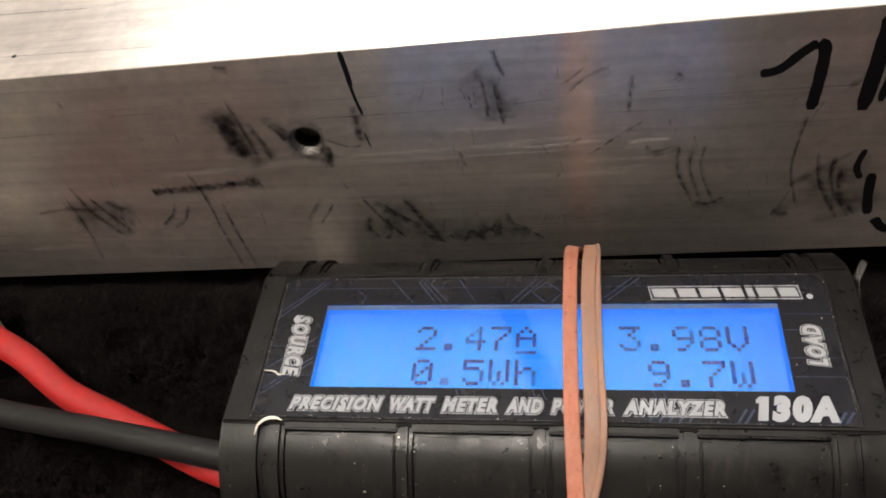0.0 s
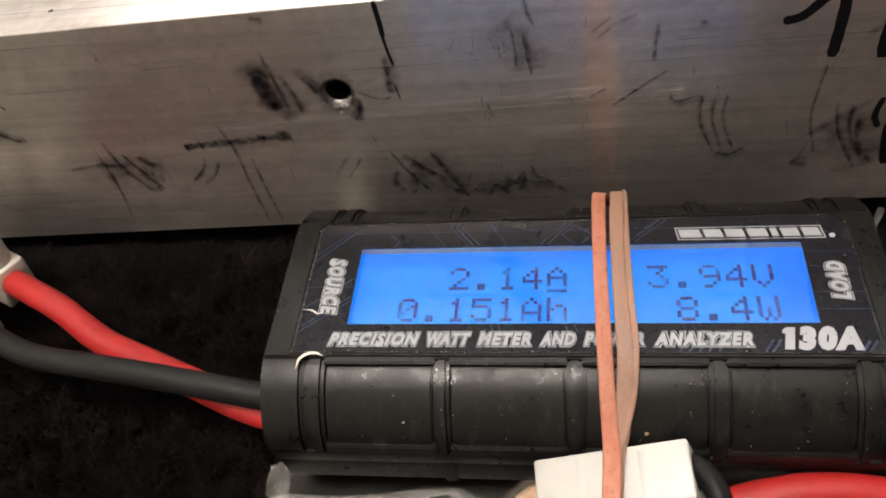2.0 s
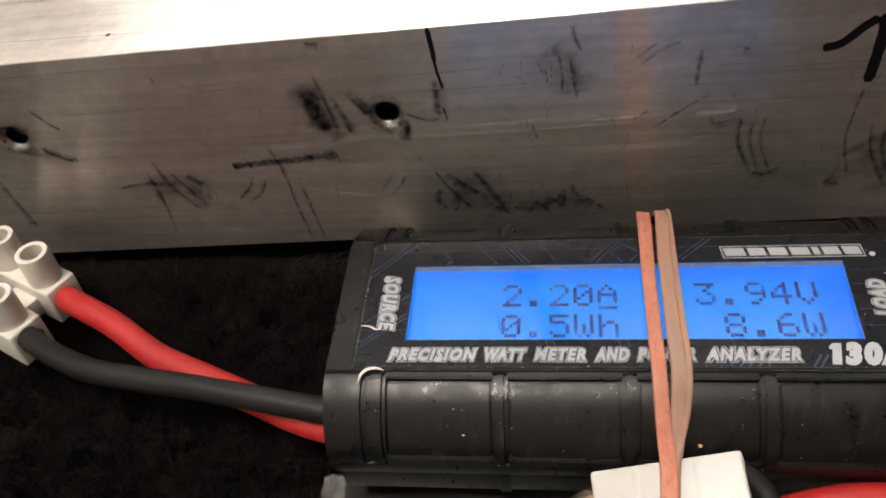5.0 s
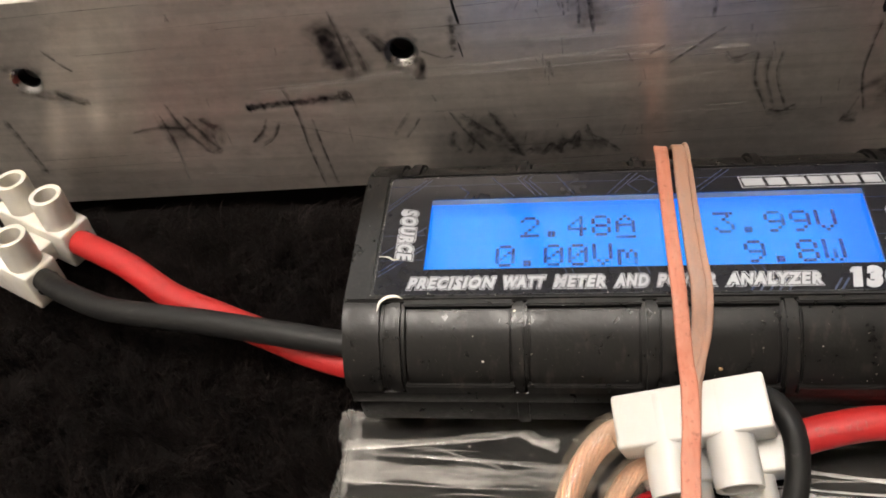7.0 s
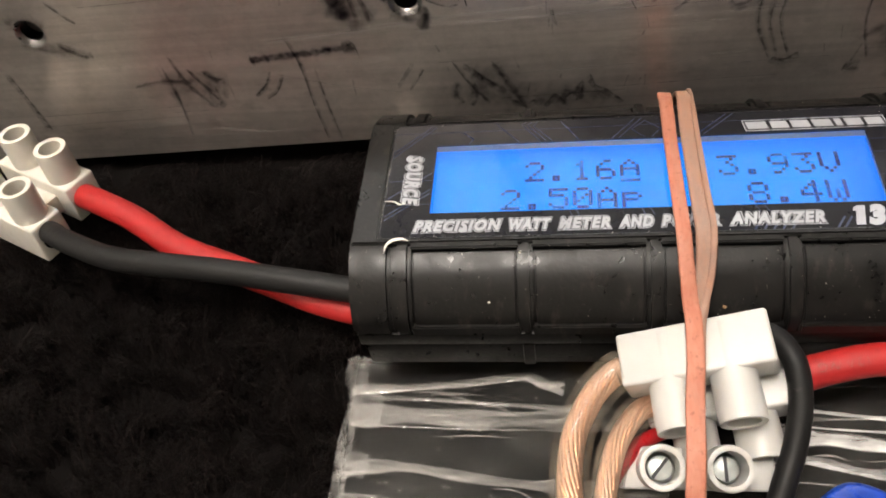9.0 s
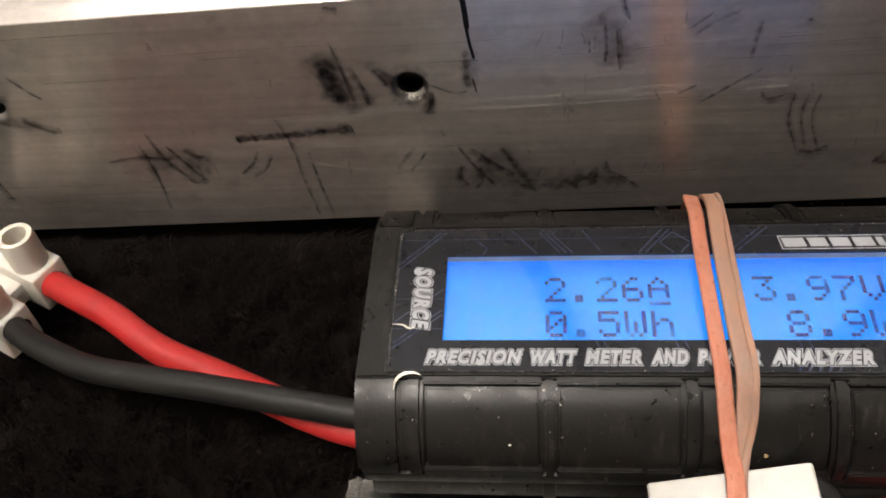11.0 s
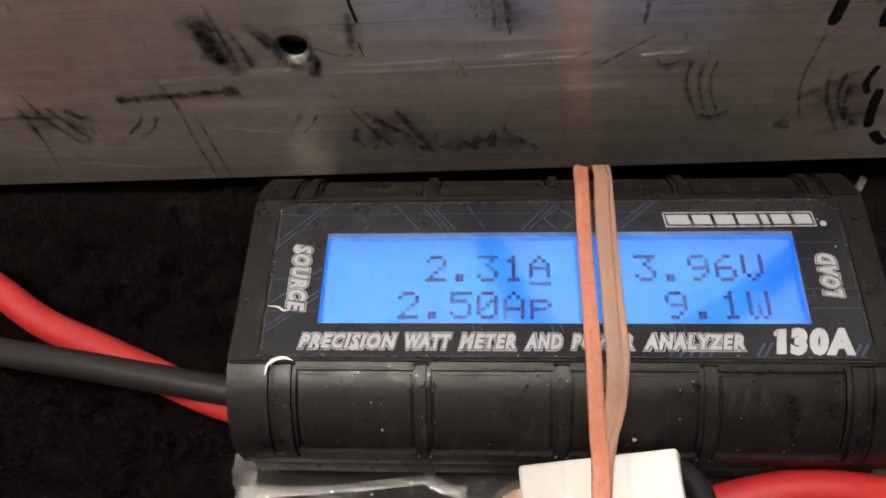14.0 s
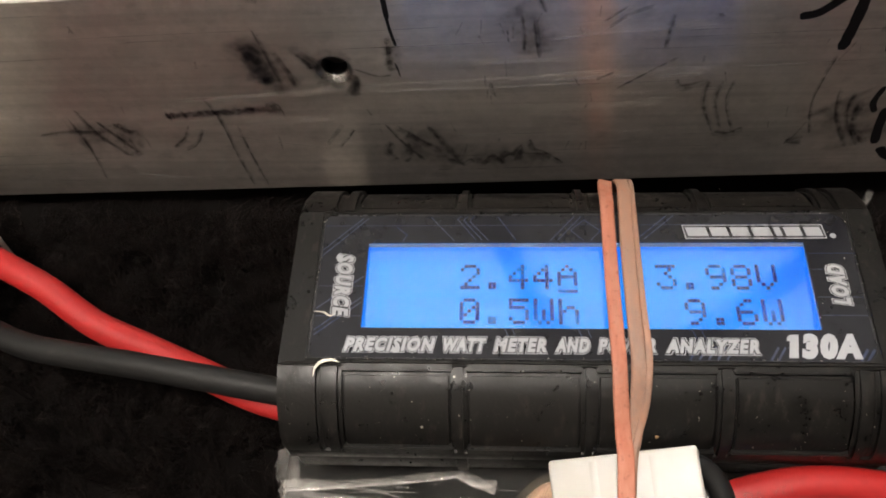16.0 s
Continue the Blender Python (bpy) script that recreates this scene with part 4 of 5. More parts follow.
def build_meter():
    meter = root("watt_meter", "black plastic watt meter with lit blue display, lying on carpet", "watt meter")
    # inner block that carries the shell
    part("core", box((CX0 + 0.8, MID_Y - 20.0, 6.5), (CX1 - 0.8, MID_Y + 20.0, 15.5), 0.6), RUBBER, meter)
    part("upper_block", box((CX0 + 0.9, MID_Y - 13.6, 14.0), (CX1 - 0.9, MID_Y + 13.6, 21.6), 0.5), RUBBER, meter)
    # lower shell with its seam and lip
    part("lower_shell", box((CX0 + 0.5, MID_Y - 21.0, 5.6), (CX1 - 0.5, MID_Y + 21.0, 11.4), 0.8), RUBBER, meter)
    part("foot", box((CX0 + 3.5, MID_Y - 17.5, -0.2), (CX1 - 3.5, MID_Y + 17.5, 5.8), 1.0), RUBBER, meter)
    part("seam_lip", box((CX0 + 0.2, MID_Y - 21.5, 11.6), (CX1 - 0.2, MID_Y + 21.5, 14.2), 0.3), RUBBER, meter)
    # rounded shoulders: sunken pads between raised ribs
    ribs = [(CX0, -5.15), (-4.75, PADS[0][0])] + [(p[1], q[0]) for p, q in zip(PADS, PADS[1:])] + [(PADS[-1][1], 67.6), (68.0, CX1)]
    for side in (-1, 1):
        for a, b in PADS:
            part("grip_pad", bevelled(shoulder_strip(side, a + 0.22, b - 0.22, 0.55, 2, 13, 1.0), 0.22, 3), RUBBER, meter)
            part("groove_floor", shoulder_strip(side, a - 0.2, b + 0.2, 1.35, 1, 13, 0.5), RUBBER, meter)
        for a, b in ribs:
            part("rib", bevelled(shoulder_strip(side, a, b, 0.0, 0, None, 1.2), 0.55, 4), RUBBER, meter)
        for a, b in PADS:
            part("rail", bevelled(shoulder_strip(side, a - 0.15, b + 0.15, 0.02, 0, 2, 1.2), 0.2), RUBBER, meter)
            part("rail", bevelled(shoulder_strip(side, a - 0.15, b + 0.15, 0.02, 12, None, 1.2), 0.2), RUBBER, meter)
        for a, b in ((-5.2, -4.7), (67.55, 68.05)):
            part("groove_floor", shoulder_strip(side, a, b, 0.7, 0, None, 0.5), RUBBER, meter)
    # rounded end cheeks
    for x0, x1 in ((CX0 - 0.3, CX0 + 1.2), (CX1 - 1.2, CX1 + 0.3)):
        outline = [(MID_Y + s * (d - 0.25), z - 0.2) for s, pts in ((1, SHOULDER), (-1, SHOULDER[::-1])) for d, z in pts]
        bm = bmesh.new()
        ends = [[bm.verts.new(Vector((x, y, z)) * MM) for y, z in outline] for x in (x0, x1)]
        bm.faces.new(list(reversed(ends[0])))
        bm.faces.new(ends[1])
        for k in range(len(outline)):
            bm.faces.new((ends[0][k], ends[0][(k + 1) % len(outline)], ends[1][(k + 1) % len(outline)], ends[1][k]))
        bmesh.ops.recalc_face_normals(bm, faces=bm.faces[:])
        part("end_cheek", bevelled(bm, 0.5), RUBBER, meter)
    # rim round the face, face film, display
    rim = ring_plate((CX0, MID_Y - 12.6, CX1, MID_Y + 12.6), (-7.0, -4.7, 68.9, 18.8), 21.0, FACE_Z + 0.15)
    part("face_rim", bevelled(rim, 0.3), RUBBER, meter)
    part("face_film", ring_plate((-7.0, -4.7, 68.9, 18.8), (0.0, 0.0, 62.3, 13.8), 23.86, FACE_Z), STICKER, meter, "glossy black printed face", smooth=False)
    part("display_frame", ring_plate((-3, -2.5, 65, 16.5), (-0.3, -0.3, 62.6, 13.84), LCD_Z + 0.001, 23.855), LCD_FRAME, meter, "grey display edge", smooth=False)
    screen = part("display", box((-1.6, -1.6, 21.7), (63.8, 15.0, LCD_Z)), BACKLIGHT, meter, "bright blue backlit display", smooth=False)
    screen.matrix_parent_inverse = Matrix()
    build_display(screen)
    pane = part("display_window", box((0.01, 0.01, 23.87), (62.29, 13.79, FACE_Z - 0.01)), PANE, meter, "clear glossy window", smooth=False)
    pane.visible_shadow = False
    build_print(meter)
    # rounded corners of the face's recess
    for cx, cy, sx, sy, r in ((-7.0, -4.7, 1, 1, 1.4), (-7.0, 18.8, 1, -1, 1.2), (68.9, -4.7, -1, 1, 2.6), (68.9, 18.8, -1, -1, 2.6)):
        bow = [(cx + sx * (r - r * math.sin(radians(a))), cy + sy * (r - r * math.cos(radians(a)))) for a in range(0, 91, 15)]
        part("rim_corner", prism([(cx - sx * 0.3, cy - sy * 0.3), *bow], FACE_Z - 0.1, FACE_Z + 0.13), RUBBER, meter, smooth=False)
    # upright ribs on the lower shell
    for p, q in zip(PADS, PADS[1:]):
        part("shell_rib", box((p[1] + 0.2, MID_Y - 21.35, 5.9), (q[0] - 0.2, MID_Y - 20.6, 11.2), 0.25), RUBBER, meter)
    # dark seam line round the film
    part("film_edge", ring_plate((-7.05, -4.75, 68.95, 18.85), (-6.85, -4.55, 68.75, 18.65), FACE_Z - 0.1, FACE_Z + 0.03), PRINT_BLACK, meter, smooth=False)
    return meter


def stroke(bm, a, b, width, z):
    a, b = Vector((*a, z)) * MM, Vector((*b, z)) * MM
    way = (b - a).normalized()
    s = Vector((-way.y, way.x, 0)) * (width * MM / 2)
    bm.faces.new([bm.verts.new(p) for p in (a - s, b - s, b + s, a + s)])


def build_print(meter):
    z = FACE_Z
    for word, x0, x1 in (("PRECISION", -2.3, 10.7), ("WATT", 11.4, 17.7), ("METER", 18.3, 25.8), ("AND", 26.5, 31.6), ("POWER", 32.3, 40.4), ("ANALYZER", 41.2, 53.9)):
        outlined("caption", word, x0 + 0.32, -3.45, 1.8, x1 - x0 - 0.62, meter, 0.26)
    lettering("rating", "30A", 59.3, -3.95, 3.05, 7.1, PRINT_WHITE, meter, z + 0.035, 0.24, 0.085, 0, 0.06)
    bm = bmesh.new()
    for outline in (((57.3, -4.15), (58.5, -4.15), (59.05, -0.75), (57.95, -0.75)), ((57.4, -1.75), (58.0, -1.6), (58.1, -0.75), (57.95, -0.75), (57.45, -1.2))):
        bm.faces.new([bm.verts.new(Vector((px, py, z + 0.035)) * MM) for px, py in outline])
    part("rating", bm, PRINT_WHITE, meter, smooth=False)
    outlined("source_mark", "SOURCE", -4.2, 11.75, 2.05, 9.9, meter, 0.2, -90)
    outlined("load_mark", "LOAD", 66.8, 3.9, 2.0, 6.1, meter, 0.2, 90)
    # maker's mark as plain white blocks
    xs = [46.0, 49.4, 52.3, 55.3, 58.4, 59.8, 62.6, 65.4]
    for a, b in zip(xs, xs[1:]):
        for name, mat, grow, lift in (("mark_outline", PRINT_WHITE, 0.3, 0.02), ("mark_gap", PRINT_BLACK, 0.14, 0.035), ("mark_block", PRINT_WHITE, -0.14, 0.05)):
            bm = bmesh.new()
            p = [(a + 0.25 - grow, 14.75 - grow), (b + 0.05 + grow, 14.75 - grow), (b - 0.3 + grow, 16.55 + grow), (a - 0.1 - grow, 16.55 + grow)]
            bm.faces.new([bm.verts.new(Vector((x, y, z + lift)) * MM) for x, y in p])
            part(name, bm, mat, meter, smooth=False)
    bm = bmesh.new()
    bmesh.ops.create_circle(bm, cap_ends=True, radius=0.42 * MM, segments=16, matrix=Matrix.Translation(Vector((66.6, 14.9, z + 0.03)) * MM))
    part("maker_mark_dot", bm, PRINT_WHITE, meter, smooth=False)
    # circuit-like lines
    bm = bmesh.new()
    for k in range(3):
        stroke(bm, (13.0 + k * 0.9, 18.0 - 0.2 * k), (15.8 + k * 0.9, 14.3), 0.16, z + 0.01)
        stroke(bm, (13.0 + k * 0.9, 18.0 - 0.2 * k), (13.6 + k * 0.9, 18.5), 0.14, z + 0.011)
    for a, b in (((4.0, 16.6), (5.6, 15.2)), ((5.6, 15.2), (5.0, 14.2)), ((9.0, 18.4), (12.6, 14.2)), ((19.0, 18.4), (21.6, 14.3)), ((30.2, 18.4), (26.6, 14.2)), ((31.2, 18.4), (27.6, 14.2)),
                 ((31.6, 17.8), (34.0, 15.8)), ((31.6, 17.8), (29.6, 16.0)), ((29.6, 16.0), (31.4, 14.2)), ((33.8, 15.8), (32.4, 14.2)), ((43.6, 18.5), (38.8, 14.2)), ((44.6, 18.5), (40.0, 14.4)),
                 ((-1.2, 18.2), (-6.8, 12.6)), ((-0.4, 18.2), (-6.8, 11.6)), ((-0.3, 8.2), (-6.6, 3.0)), ((-0.3, 4.8), (-6.6, -0.4)), ((-0.3, 4.0), (-6.6, -1.2)),
                 ((-6.7, 16.9), (62, 16.9)), ((-6.7, 6.6), (-0.2, 6.6)), ((-6.7, 1.8), (-0.2, 1.8)), ((62.6, 12.0), (69.3, 12.0)), ((62.6, 9.4), (64.6, 9.4)), ((62.6, 5.0), (69.3, 5.0)), ((62.6, 2.2), (69.3, 2.2))):
        stroke(bm, a, b, 0.17 if abs(a[1] - b[1]) > 0.1 else 0.08, z + 0.012)
    for k in range(7):
        x = 44.5 + k * 1.2 if k < 5 else 55.0 + (k - 5) * 0.9
        stroke(bm, (x, -4.5), (x + 1.2, -2.6), 0.28, z + 0.012)
    for x in (30, 31.2, 45.2, 46.4, 20, 21):
        stroke(bm, (x, -0.05), (x + 0.5, -1.4), 0.12, z + 0.012)
    for k in range(3):
        stroke(bm, (66.4 + k * 0.9, -4.5), (67.6 + k * 0.9, -2.8), 0.35, z + 0.012)
    part("circuit_pattern", bm, PRINT_BLUE, meter, "dark blue circuit pattern", smooth=False)


def build_specks():
    """Pale dust and crumbs on the meter."""
    rng = random.Random(8)
    bm = bmesh.new()
    for _ in range(260):
        x = rng.uniform(CX0, CX1)
        band = rng.random()
        if band < 0.6:
            i, u = rng.randrange(1, 11), rng.random()
            (d, z), (d1, z1) = SHOULDER[i], SHOULDER[i + 1]
            d, z = d + (d1 - d) * u, z + (z1 - z) * u
            sunk = 0.5 if any(a < x < b for a, b in PADS) and 2 <= i <= 9 else 0.0
            y, z = MID_Y - d + sunk * 0.6, z - sunk * 0.7
        elif band < 0.85:
            i, u = rng.randrange(0, 8), rng.random()
            (d, z), (d1, z1) = SHOULDER[i], SHOULDER[i + 1]
            y, z = MID_Y + d + (d1 - d) * u, z + (z1 - z) * u
        else:
            y, z = rng.uniform(-4, 18), FACE_Z + 0.08
            if 0 < y < 13.8:
                x = rng.choice((rng.uniform(-10, -1), rng.uniform(63, 72)))
        r = rng.choice((0.015, 0.02, 0.025, 0.03, 0.04, 0.07)) * MM
        bmesh.ops.create_icosphere(bm, subdivisions=1, radius=r, matrix=Matrix.Translation(Vector((x, y, z)) * MM) @ Matrix.Diagonal((1, rng.uniform(0.5, 1.6), 0.6, 1)))
    for _ in range(150):
        side, u = rng.choice("nsswwwe"), rng.random()
        x, y = {"n": (-7 + 76 * u, 18.75), "s": (-7 + 76 * u, -4.65), "w": (-6.95, -4.7 + 23.5 * u), "e": (68.85, -4.7 + 23.5 * u)}[side]
        r = rng.choice((0.02, 0.03, 0.035, 0.05)) * MM
        bmesh.ops.create_icosphere(bm, subdivisions=1, radius=r, matrix=Matrix.Translation(Vector((x + rng.uniform(-0.2, 0.2), y + rng.uniform(-0.2, 0.2), FACE_Z + 0.12)) * MM) @ Matrix.Diagonal((rng.uniform(0.7, 2.2), rng.uniform(0.7, 1.6), 0.5, 1)))
    tagged(part("dust_specks", bm, DUST, smooth=False), "pale dust specks on the meter", "dust", kind="stuff")
    # a tan crumb and two pale ones on the front grip
    for place, size, mat, words in (((40.1, -13.2, 18.6), 0.36, CRUMB, "tan crumb stuck to the meter"), ((8.8, -12.6, 19.3), 0.2, DUST, "pale crumb stuck to the meter"), ((13.2, -6.9, 23.2), 0.22, DUST, "pale crumb stuck to the meter")):
        bm = bmesh.new()
        bmesh.ops.create_icosphere(bm, subdivisions=2, radius=size * MM)
        for v in bm.verts:
            v.co *= 0.7 + 0.6 * noise.noise(v.co * (0.9 / (size * MM)) + Vector((size * 40, 2, 5)))
        bmesh.ops.transform(bm, matrix=Matrix.Translation(Vector(place) * MM) @ Matrix.Diagonal((1.2, 0.8, 0.7, 1)), verts=bm.verts[:])
        tagged(part("crumb", bm, mat), words, "crumb", "crumbs on the meter")
    bm = bmesh.new()
    sweep(bm, smooth_path([(-5.9, -7.4, 24.0), (-5.6, -6.1, 24.3), (-4.7, -5.3, 24.4), (-3.4, -5.1, 24.4), (-2.4, -5.5, 24.3)], 6), slab(0.5, 0.12, 0.05, 2), widths=lambda t: 0.12 + 0.9 * math.sin(math.pi * t))
    tagged(part("plastic_curl", bm, DUST), "curled white plastic shaving on the meter", "shaving")
    bm = bmesh.new()
    sweep(bm, smooth_path([(-6.8, 2.4, 24.25), (-5.4, 2.2, 24.3), (-4.6, 1.7, 24.25), (-3.8, 1.9, 24.2)], 6), slab(0.26, 0.1, 0.04, 2), widths=lambda t: 0.2 + 0.8 * math.sin(math.pi * t))
    tagged(part("plastic_curl", bm, DUST), "small pale plastic sliver on the face", "shaving")


# ---- rubber band ----
def build_band():
    thing = root("rubber_band", "stretched salmon and beige rubber band round the meter", "rubber band")
    left = [(36.6, 24.0, -1.2), (36.6, 29.0, 0.5), (36.6, 31.0, 6.0), (36.4, 29.9, 13), (36.1, 28.7, 17.7), (35.4, 26.4, 21.3), (35.1, 23.6, 23.4), (35.0, 20.0, 24.7), (34.9, 12.3, 24.9), (35.0, 0.0, 24.9), (35.1, -5.5, 24.6), (35.3, -10.0, 22.1), (35.5, -13.8, 20.3), (35.6, -16.5, 20.3), (35.4, -22.0, 19.3), (34.9, -27.0, 18.1), (34.4, -34.0, 16.9), (33.7, -42.0, 13.3)]
    right = [(38.2, 24.0, -1.0), (38.2, 29.2, 0.6), (38.2, 31.2, 6.0), (38.1, 30.1, 13), (38.0, 28.8, 17.7), (38.0, 26.5, 21.4), (37.9, 23.6, 23.5), (37.6, 20.0, 24.8), (37.4, 12.3, 25.0), (37.5, 0.0, 25.0), (37.6, -5.5, 24.8), (37.4, -10.0, 22.0), (36.9, -13.8, 19.7), (36.2, -16.5, 19.2), (35.6, -22.0, 18.1), (35.1, -27.0, 16.9), (34.6, -34.0, 15.7), (33.9, -42.0, 12.1)]
    third = [(38.6, 28.7, 17.6), (38.8, 26.4, 21.6), (39.0, 23.6, 23.8), (38.75, 12.3, 25.3), (38.8, 2.0, 25.4), (38.95, -5.0, 25.2), (38.5, -10.0, 22.6), (37.4, -13.8, 20.2), (36.6, -16.5, 19.7), (36.0, -21.0, 18.7), (35.5, -27, 17.3), (35.0, -34, 16.0), (34.3, -42, 12.4)]
    for pts, w, mat, label in ((left, 2.1, BAND_ORANGE, "salmon strand"), (right, 2.1, BAND_BEIGE, "beige strand")):
        bm = bmesh.new()
        sweep(bm, smooth_path(pts, 6), slab(w, 0.9, 0.25), widths=lambda t: 1.0 + 0.06 * math.sin(9 * t) + 0.25 * max(0.0, t - 0.72))
        part("strand", bm, mat, thing, label)
    bm = bmesh.new()
    sweep(bm, smooth_path(third, 6), slab(0.95, 0.7, 0.25), widths=lambda t: 0.3 + 0.7 * math.sin(math.pi * min(1, t * 0.92 + 0.04)))
    part("strand", bm, BAND_BEIGE, thing, "twisted edge of the band")


# ---- terminal blocks ----
def pole(parent, m, mat, length, spots, height=7.0, thick=6.0, tube=5.2, shaft=2.85, screw=True, wall=0.65):
    """One pole in its own space: x along the wire, y the way the screw tubes point, z across."""
    bm = bmesh.new()
    add_box(bm, (0, 0, -thick / 2), (length, height, thick / 2), 0.45, m, 3)
    part("body", bm, mat, parent)
    for s in spots:
        t = m @ axes((s, height - 1.2, 0), Vector((1, 0, 0)), Vector((0, 0, -1)), Vector((0, 1, 0)))
        bm = bmesh.new()
        add_lathe(bm, [(shaft, 1.9 - height), (shaft, tube), (shaft - 0.12, tube + 1.15), (shaft - 0.35, tube + 1.2), (shaft - wall, tube + 1.1), (shaft - wall - 0.1, 0.4), (0.02, 0.4)], t, 28)
        part("screw_tube", bm, mat, parent)
        if screw:
            bm = bmesh.new()
            add_lathe(bm, [(1.85, 0.6), (1.85, 2.6), (1.6, 2.95), (0.02, 3.15)], t, 20)
            head = part("screw", bm, STEEL, parent, "slotted zinc screw")
            # a black block paints the shade inside the slot
            part("slot", box((-1.7, -0.22, 2.6), (1.7, 0.22, 3.2), 0.0, t @ Matrix.Rotation(radians(40 + 70 * s), 4, "Z")), PRINT_BLACK, head, smooth=False)
    # flat black discs paint the shade of the wire holes
    for s, w in ((-0.02, 0), (length + 0.02, 1)):
        e = m @ axes((s, height * 0.5, 0), Vector((0, 1, 0)), Vector((0, 0, 1)), Vector((1, 0, 0)))
        bm = bmesh.new()
        add_lathe(bm, [(2.35, -0.03 if not w else 0.03), (0.02, -0.03 if not w else 0.03)], e, 20)
        part("wire_entry", bm, PRINT_BLACK, parent)


def build_left_terminal():
    thing = root("terminal_block", "ivory two-pole screw terminal block joining red and black wires", "terminal block", "terminal blocks")
    u = Vector((-0.9, 0.435, 0)).normalized()
    up = Vector((0.05, 0.05, 1)).normalized()
    side = u.cross(up).normalized()
    up = side.cross(u).normalized()
    for start in ((-69.4, 21.0, 4.1), (-72.2, 11.4, 4.0)):
        pole(thing, axes(start, u, up, side), IVORY, 19.5, (3.8, 13.6), 7.8, 6.6, 6.6, 3.0, True, 1.0)
    mid = axes((-69.0, 15.9, 5.2), u, up, side)
    part("bridge", box((6.5, 0.5, -2.6), (13, 4.5, 2.6), 0.4, mid), IVORY, thing)


def build_right_terminals():
    e = Vector((18.8, 0.8, 5.2)).normalized()
    a = Vector((0.0, -0.97, -0.23))
    a = (a - a.dot(e) * e).normalized()
    w = -e.cross(a)
    across = e.cross(a)
    thing = root("terminal_block", "white two-pole screw terminal block on its side under the band", "terminal block", "terminal blocks")
    first = Vector((25.7, -15.9, 16.0)) - w * 3.0
    pole(thing, axes(first, e, a, across), WHITE_NYLON, 19.6, (6.0, 13.9), 7.3, 6.0, 6.4, 3.06, True, 0.9)
    second = first - w * 7.4 + e * 1.4 + a * 3.6
    pole(thing, axes(second, e, a, across), WHITE_NYLON, 19.6, (5.6, 13.6), 7.3, 6.0, 6.2, 3.06, True, 0.9)
    part("bridge", box((8.5, 1.0, -2.5), (12.5, 5.5, 2.5), 0.4, axes(first - w * 4.0 + e, e, a, across)), WHITE_NYLON, thing)
    low = root("terminal_block", "white screw terminal block with screw tubes pointing up", "terminal block", "terminal blocks")
    e2 = Vector((1, 0.0, 0.0))
    a2 = Vector((0, -0.42, 0.9)).normalized()
    c2 = e2.cross(a2)
    pole(low, axes((25.7, -27.7, 0.3), e2, a2, c2), WHITE_NYLON, 20.2, (5.3, 13.6), 6.2, 5.6, 6.0, 3.0, True, 0.8)


